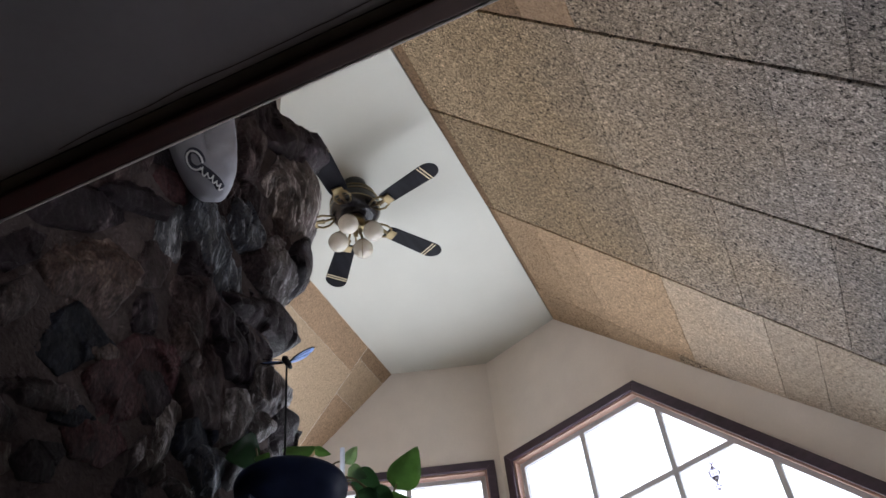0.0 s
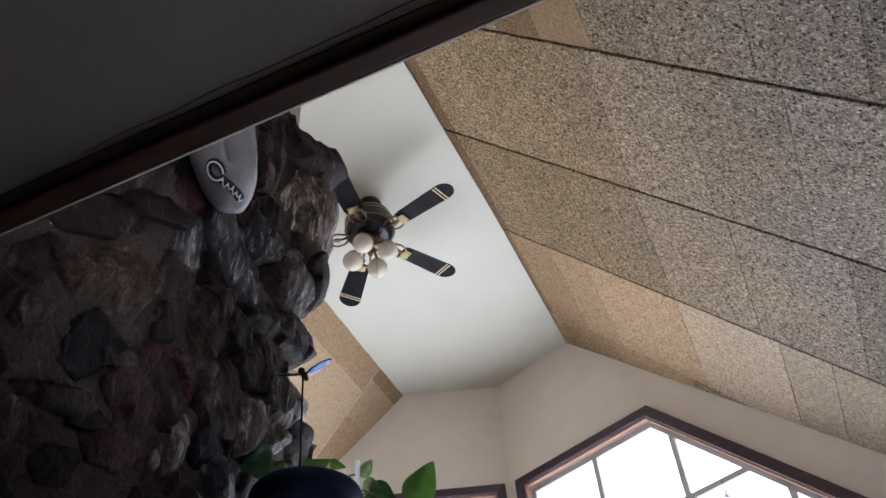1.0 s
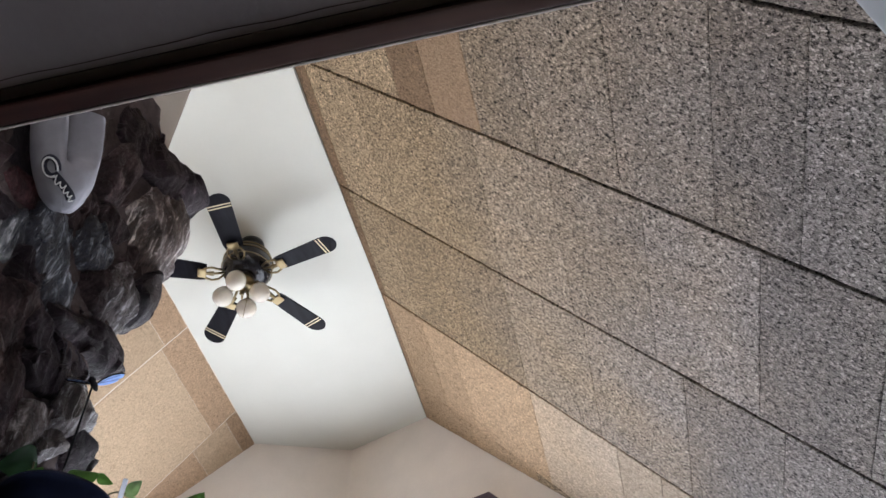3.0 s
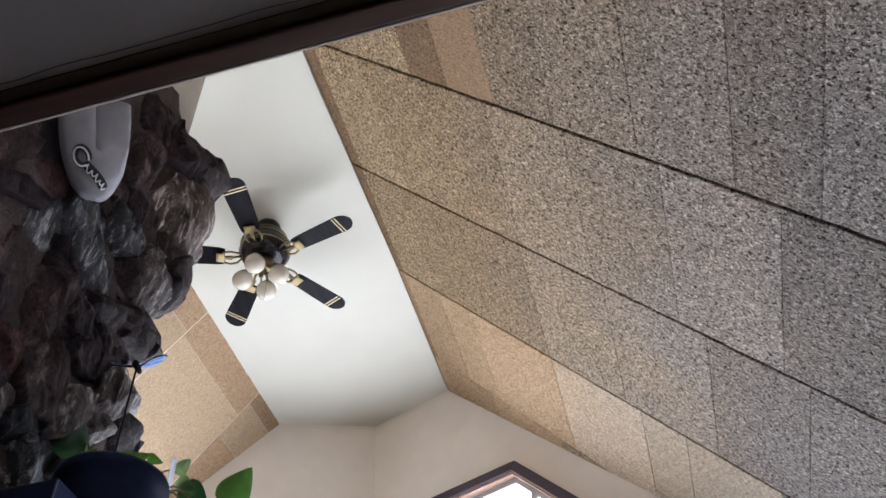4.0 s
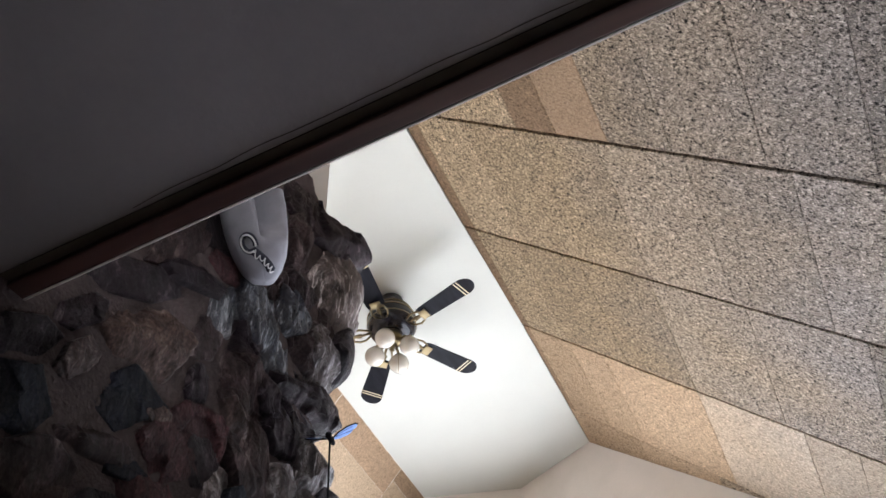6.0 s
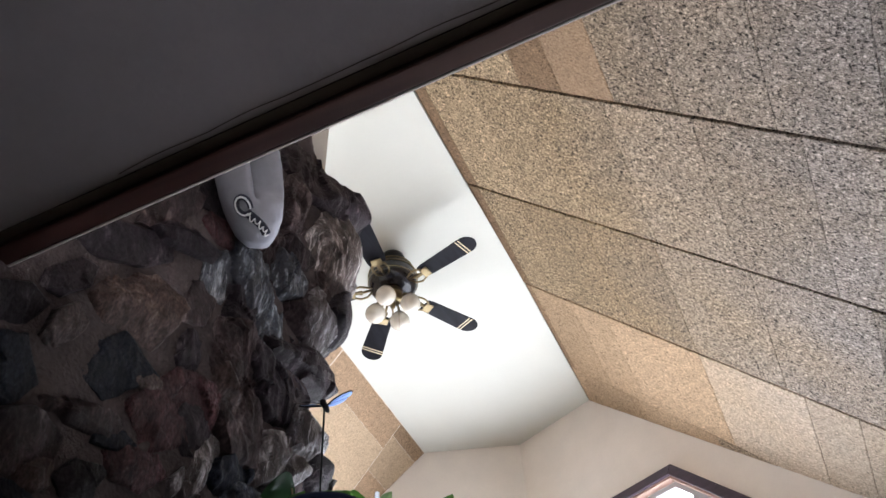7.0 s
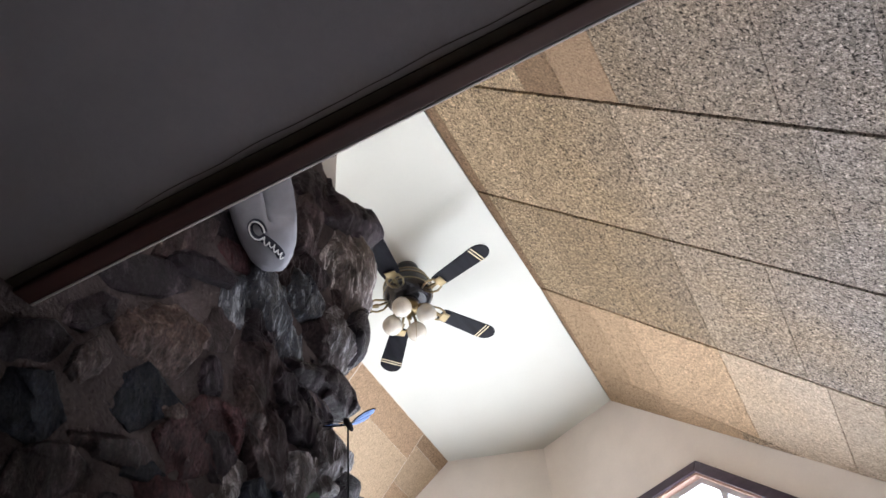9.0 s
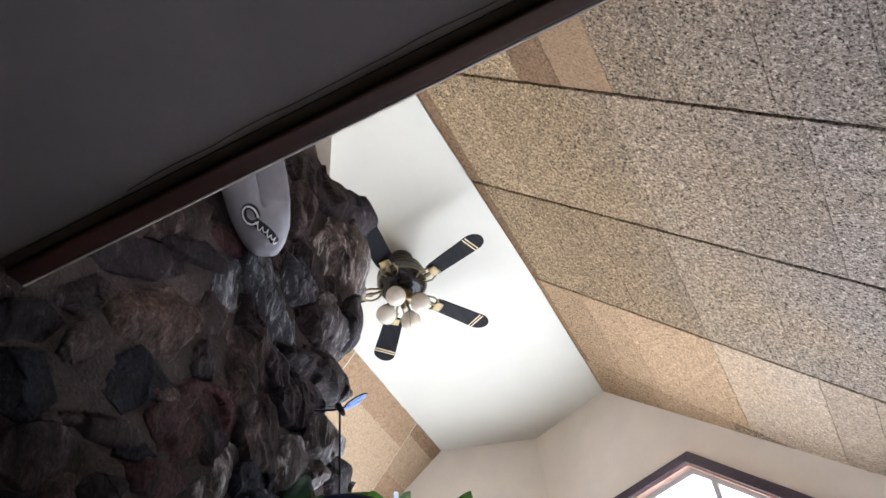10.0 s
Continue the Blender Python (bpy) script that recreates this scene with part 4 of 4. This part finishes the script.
def crown_point(a, b, grow=0.0):
    """a round the crown, b from rim (0) to top (1)."""
    r = 0.082 + grow
    h = math.sin(b * math.pi / 2)
    w = math.cos(b * math.pi / 2) ** 0.75
    lip = 0.40 + 0.10 * (a + 0.6)
    fold = 0.095 * math.exp(-((a + 0.74) / 0.58) ** 6) / (1 + math.exp((b - lip) / 0.022))
    return Vector(((r * w - fold) * math.cos(a), (r * 0.94 * w - fold) * math.sin(a), 0.228 * h - 0.05 + grow * h - fold * 0.4))


bm = bmesh.new()
rows = []
for j in range(37):
    b = j / 36 * 0.985
    row = []
    for k in range(96):
        a = 2 * math.pi * k / 96 - math.pi
        p = crown_point(a, b)
        seam = 0.0025 * (1 if k % 16 == 0 else 0)
        dent = 0.022 * max(0.0, noise.noise(p * 17)) + 0.010 * noise.noise(p * 40) + seam
        row.append(bm.verts.new(p * (1 - dent * 2.2)))
    rows.append(row)
for a, b in zip(rows, rows[1:]):
    for k in range(96):
        q = (k + 1) % 96
        bm.faces.new((a[k], a[q], b[q], b[k]))
bm.faces.new(rows[-1])
bmesh.ops.transform(bm, matrix=AXIS, verts=bm.verts)
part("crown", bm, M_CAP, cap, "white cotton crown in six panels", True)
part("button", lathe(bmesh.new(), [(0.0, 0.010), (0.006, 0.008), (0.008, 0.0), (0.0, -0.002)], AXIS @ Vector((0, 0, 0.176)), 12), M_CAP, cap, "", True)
bm = bmesh.new()
grid = []
for i in range(9):
    row = []
    for j in range(7):
        a = radians(-58 + 116 * i / 8)
        r = 0.083 + 0.012 * j / 6 * (math.cos(a) ** 0.5)
        row.append(bm.verts.new((r * math.cos(a), r * math.sin(a), -0.052 + 0.010 * (math.sin(a) ** 2) - 0.05 * j / 6 * math.cos(a))))
    grid.append(row)
for i in range(8):
    for j in range(6):
        bm.faces.new((grid[i][j], grid[i + 1][j], grid[i + 1][j + 1], grid[i][j + 1]))
bmesh.ops.solidify(bm, geom=bm.faces[:], thickness=0.004)
bmesh.ops.transform(bm, matrix=AXIS, verts=bm.verts)
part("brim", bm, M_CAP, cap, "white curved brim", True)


def on_patch(s, t, lift):
    """A place on the slanting patch: s along it, t across it."""
    s, t = 1.45 * s, 1.3 * t
    u, v = 0.004 - 0.75 * s - 0.66 * t, 0.085 + 0.66 * s - 0.75 * t
    return crown_point(u / 0.082, 0.30 + v / 0.26, lift)


def script(points, radius, lift):
    """A raised stitched line across the crown."""
    fine = []
    for (a, b), (c, d) in zip(points, points[1:]):
        fine += [on_patch(a + (c - a) * k / 3, b + (d - b) * k / 3, lift) for k in range(3)]
    bm = tube(bmesh.new(), fine, radius, 8)
    bmesh.ops.transform(bm, matrix=AXIS, verts=bm.verts)
    return bm


loop = [(-0.030 + 0.015 * math.cos(radians(a)), 0.007 + 0.014 * math.sin(radians(a))) for a in range(20, 351, 15)]
bar = [(-0.018 + 0.068 * k / 16, -0.001) for k in range(17)]
wave = [(-0.016 + 0.00115 * k + 0.0016 * math.cos(k * 0.6), -0.001 + (0.0040 + 0.0035 * (k % 21 < 10)) * math.sin(k * 0.6)) for k in range(58)]
badge = part("badge", script(bar, 0.0105, -0.0050), M_CAP_DARK, cap, "dark embroidered patch", True)
part("badge_end", script(loop, 0.0062, -0.0002), M_CAP_DARK, badge, "", True)
part("stitch_line", script(loop, 0.0022, 0.0054), M_CAP_LINE, badge, "white stitched loop", True)
part("stitch_line", script(wave, 0.0014, 0.0054), M_CAP_LINE, badge, "white stitched wavy line", True)

# ---- crystal hung in the window ----
crystal = thing("window_crystal", east_at(1.35, 3.905, 0.03), "faceted clear crystal drop hung from a window bar", "ornament")
part("thread", tube(bmesh.new(), [(0, 0, 0.0), (0.001, 0, -0.05)], 0.0015, 5), M_STICK, crystal)
for z, r, h in ((-0.06, 0.014, 0.018), (-0.125, 0.034, 0.055), (-0.20, 0.018, 0.026)):
    part("drop", lathe(bmesh.new(), [(0.0, h), (r, h * 0.15), (r * 0.85, -h * 0.3), (0.0, -h)], (0, 0, z), 7), M_CRYSTAL, crystal)

# ---- fibre boards of the slopes, in rows across the roof ----
SEAMS = [-0.2, 0.585, 1.372, 2.155, 2.945, 3.748, 4.5]
JOINTS_EAST = [
    [0.5, 1.0, 1.45, 1.9, 2.4, 2.9, 3.5, 4.1],
    [0.33, 0.82, 1.05, 1.32, 1.62, 2.0, 2.37, 2.65, 3.05, 3.5, 4.2],
    [0.07, 0.45, 0.86, 1.25, 1.66, 2.08, 2.52, 2.92, 3.3, 3.9],
    [0.06, 0.38, 0.80, 1.22, 1.70, 2.2, 2.62, 3.1, 3.6],
    [0.05, 0.36, 0.62, 1.22, 1.78, 2.03, 2.5, 3.0],
    [0.10, 0.55, 1.1],
]
JOINTS_WEST = [
    [0.4, 0.9, 1.5, 2.1, 2.8, 3.5], [0.3, 0.8, 1.4, 2.0, 2.7, 3.4], [0.25, 0.7, 1.3, 1.9, 2.6, 3.4],
    [0.18, 0.75, 1.3, 1.9, 2.6, 3.4], [0.21, 0.95, 1.5, 2.1, 2.8, 3.5], [0.10, 0.38, 0.9],
]
BROWN = {(1, 1, 2), (1, 3, 0), (1, 4, 0), (1, 2, 0), (-1, 4, 0), (-1, 5, 0), (-1, 3, 0)}
TAN = {(1, 4, 1), (1, 4, 2), (1, 4, 3), (1, 5, 0), (1, 5, 1), (1, 5, 2)}
RUSSET = {(-1, 5, 2), (-1, 5, 3), (1, 1, 3)}
# paler boards near the prow; window light is also put into their tone
PALE = {(1, 4, 4), (1, 4, 5), (1, 4, 6)}


def board_mesh(outline, side, edge):
    """A board on a slope: chamfered face, outline in (down the slope, along the ridge)."""
    out = Vector((side * FALL / SLANT, 0, 1 / SLANT)) * 0.03
    down = Vector((side / SLANT, 0, -FALL / SLANT))
    cs, cy = sum(p for p, _ in outline) / len(outline), sum(q for _, q in outline) / len(outline)
    start = Vector((edge, 0, RIDGE_Z))

    def at(p, q, pull, depth):
        p, q = p - math.copysign(pull, p - cs) * (abs(p - cs) > 0.02), q - math.copysign(pull, q - cy) * (abs(q - cy) > 0.02)
        return start + down * p + Vector((0, q, 0)) + out * depth

    ragged = []
    for (p, q), (u, v) in zip(outline, outline[1:] + outline[:1]):
        n = max(1, int(math.hypot(u - p, v - q) / 0.03))
        for k in range(n):
            y, z = p + (u - p) * k / n, q + (v - q) * k / n
            w = 0.0032 * noise.noise(Vector((y * 23, z * 23, side * 4.0))) + 0.0022 * noise.noise(Vector((y * 70, z * 70, 3.0)))
            ragged.append((y + w, z + w))
    outline = ragged
    bm = bmesh.new()
    rings = [[bm.verts.new(at(p, q, pull, depth)) for p, q in outline] for pull, depth in ((0.003, 0.0), (0.0, 0.10), (0.0, 1.0))]
    bm.faces.new(rings[0])
    bm.faces.new(list(reversed(rings[-1])))
    for a, b in zip(rings, rings[1:]):
        for k in range(len(a)):
            j = (k + 1) % len(a)
            bm.faces.new((a[k], a[j], b[j], b[k]))
    return bm


for side, edge, eave, joints, name in ((1, STRIP_R, EAVE_R, JOINTS_EAST, "ceiling_boards_east"), (-1, STRIP_L, EAVE_L, JOINTS_WEST, "ceiling_boards_west")):
    slope = thing(name, (0, 0, 0), "sloped ceiling of speckled tan and grey wood-fibre boards", "ceiling", "", "structure")
    length = abs(eave - edge) * SLANT
    for r, row in enumerate(joints):
        cuts = [0.004 if side < 0 or r > 3 else -0.034] + row + [length]
        for k, (a, b) in enumerate(zip(cuts, cuts[1:])):
            g = 0.0004 + 0.0011 * rng.random()
            gap = 0.006 if side > 0 else 0.0035
            low, high = (0.002 if r == 5 else gap), (0.002 if r == 4 else gap)
            outline = [(a + g, SEAMS[r] + low), (b - g, SEAMS[r] + low), (b - g, SEAMS[r + 1] - high), (a + g, SEAMS[r + 1] - high)]
            # ends cut along the prow wall
            outline = clip(outline, RUN / SLANT, 1.0, prow_y(edge) + 0.002)
            if len(outline) < 3:
                continue
            key = (side, r, k)
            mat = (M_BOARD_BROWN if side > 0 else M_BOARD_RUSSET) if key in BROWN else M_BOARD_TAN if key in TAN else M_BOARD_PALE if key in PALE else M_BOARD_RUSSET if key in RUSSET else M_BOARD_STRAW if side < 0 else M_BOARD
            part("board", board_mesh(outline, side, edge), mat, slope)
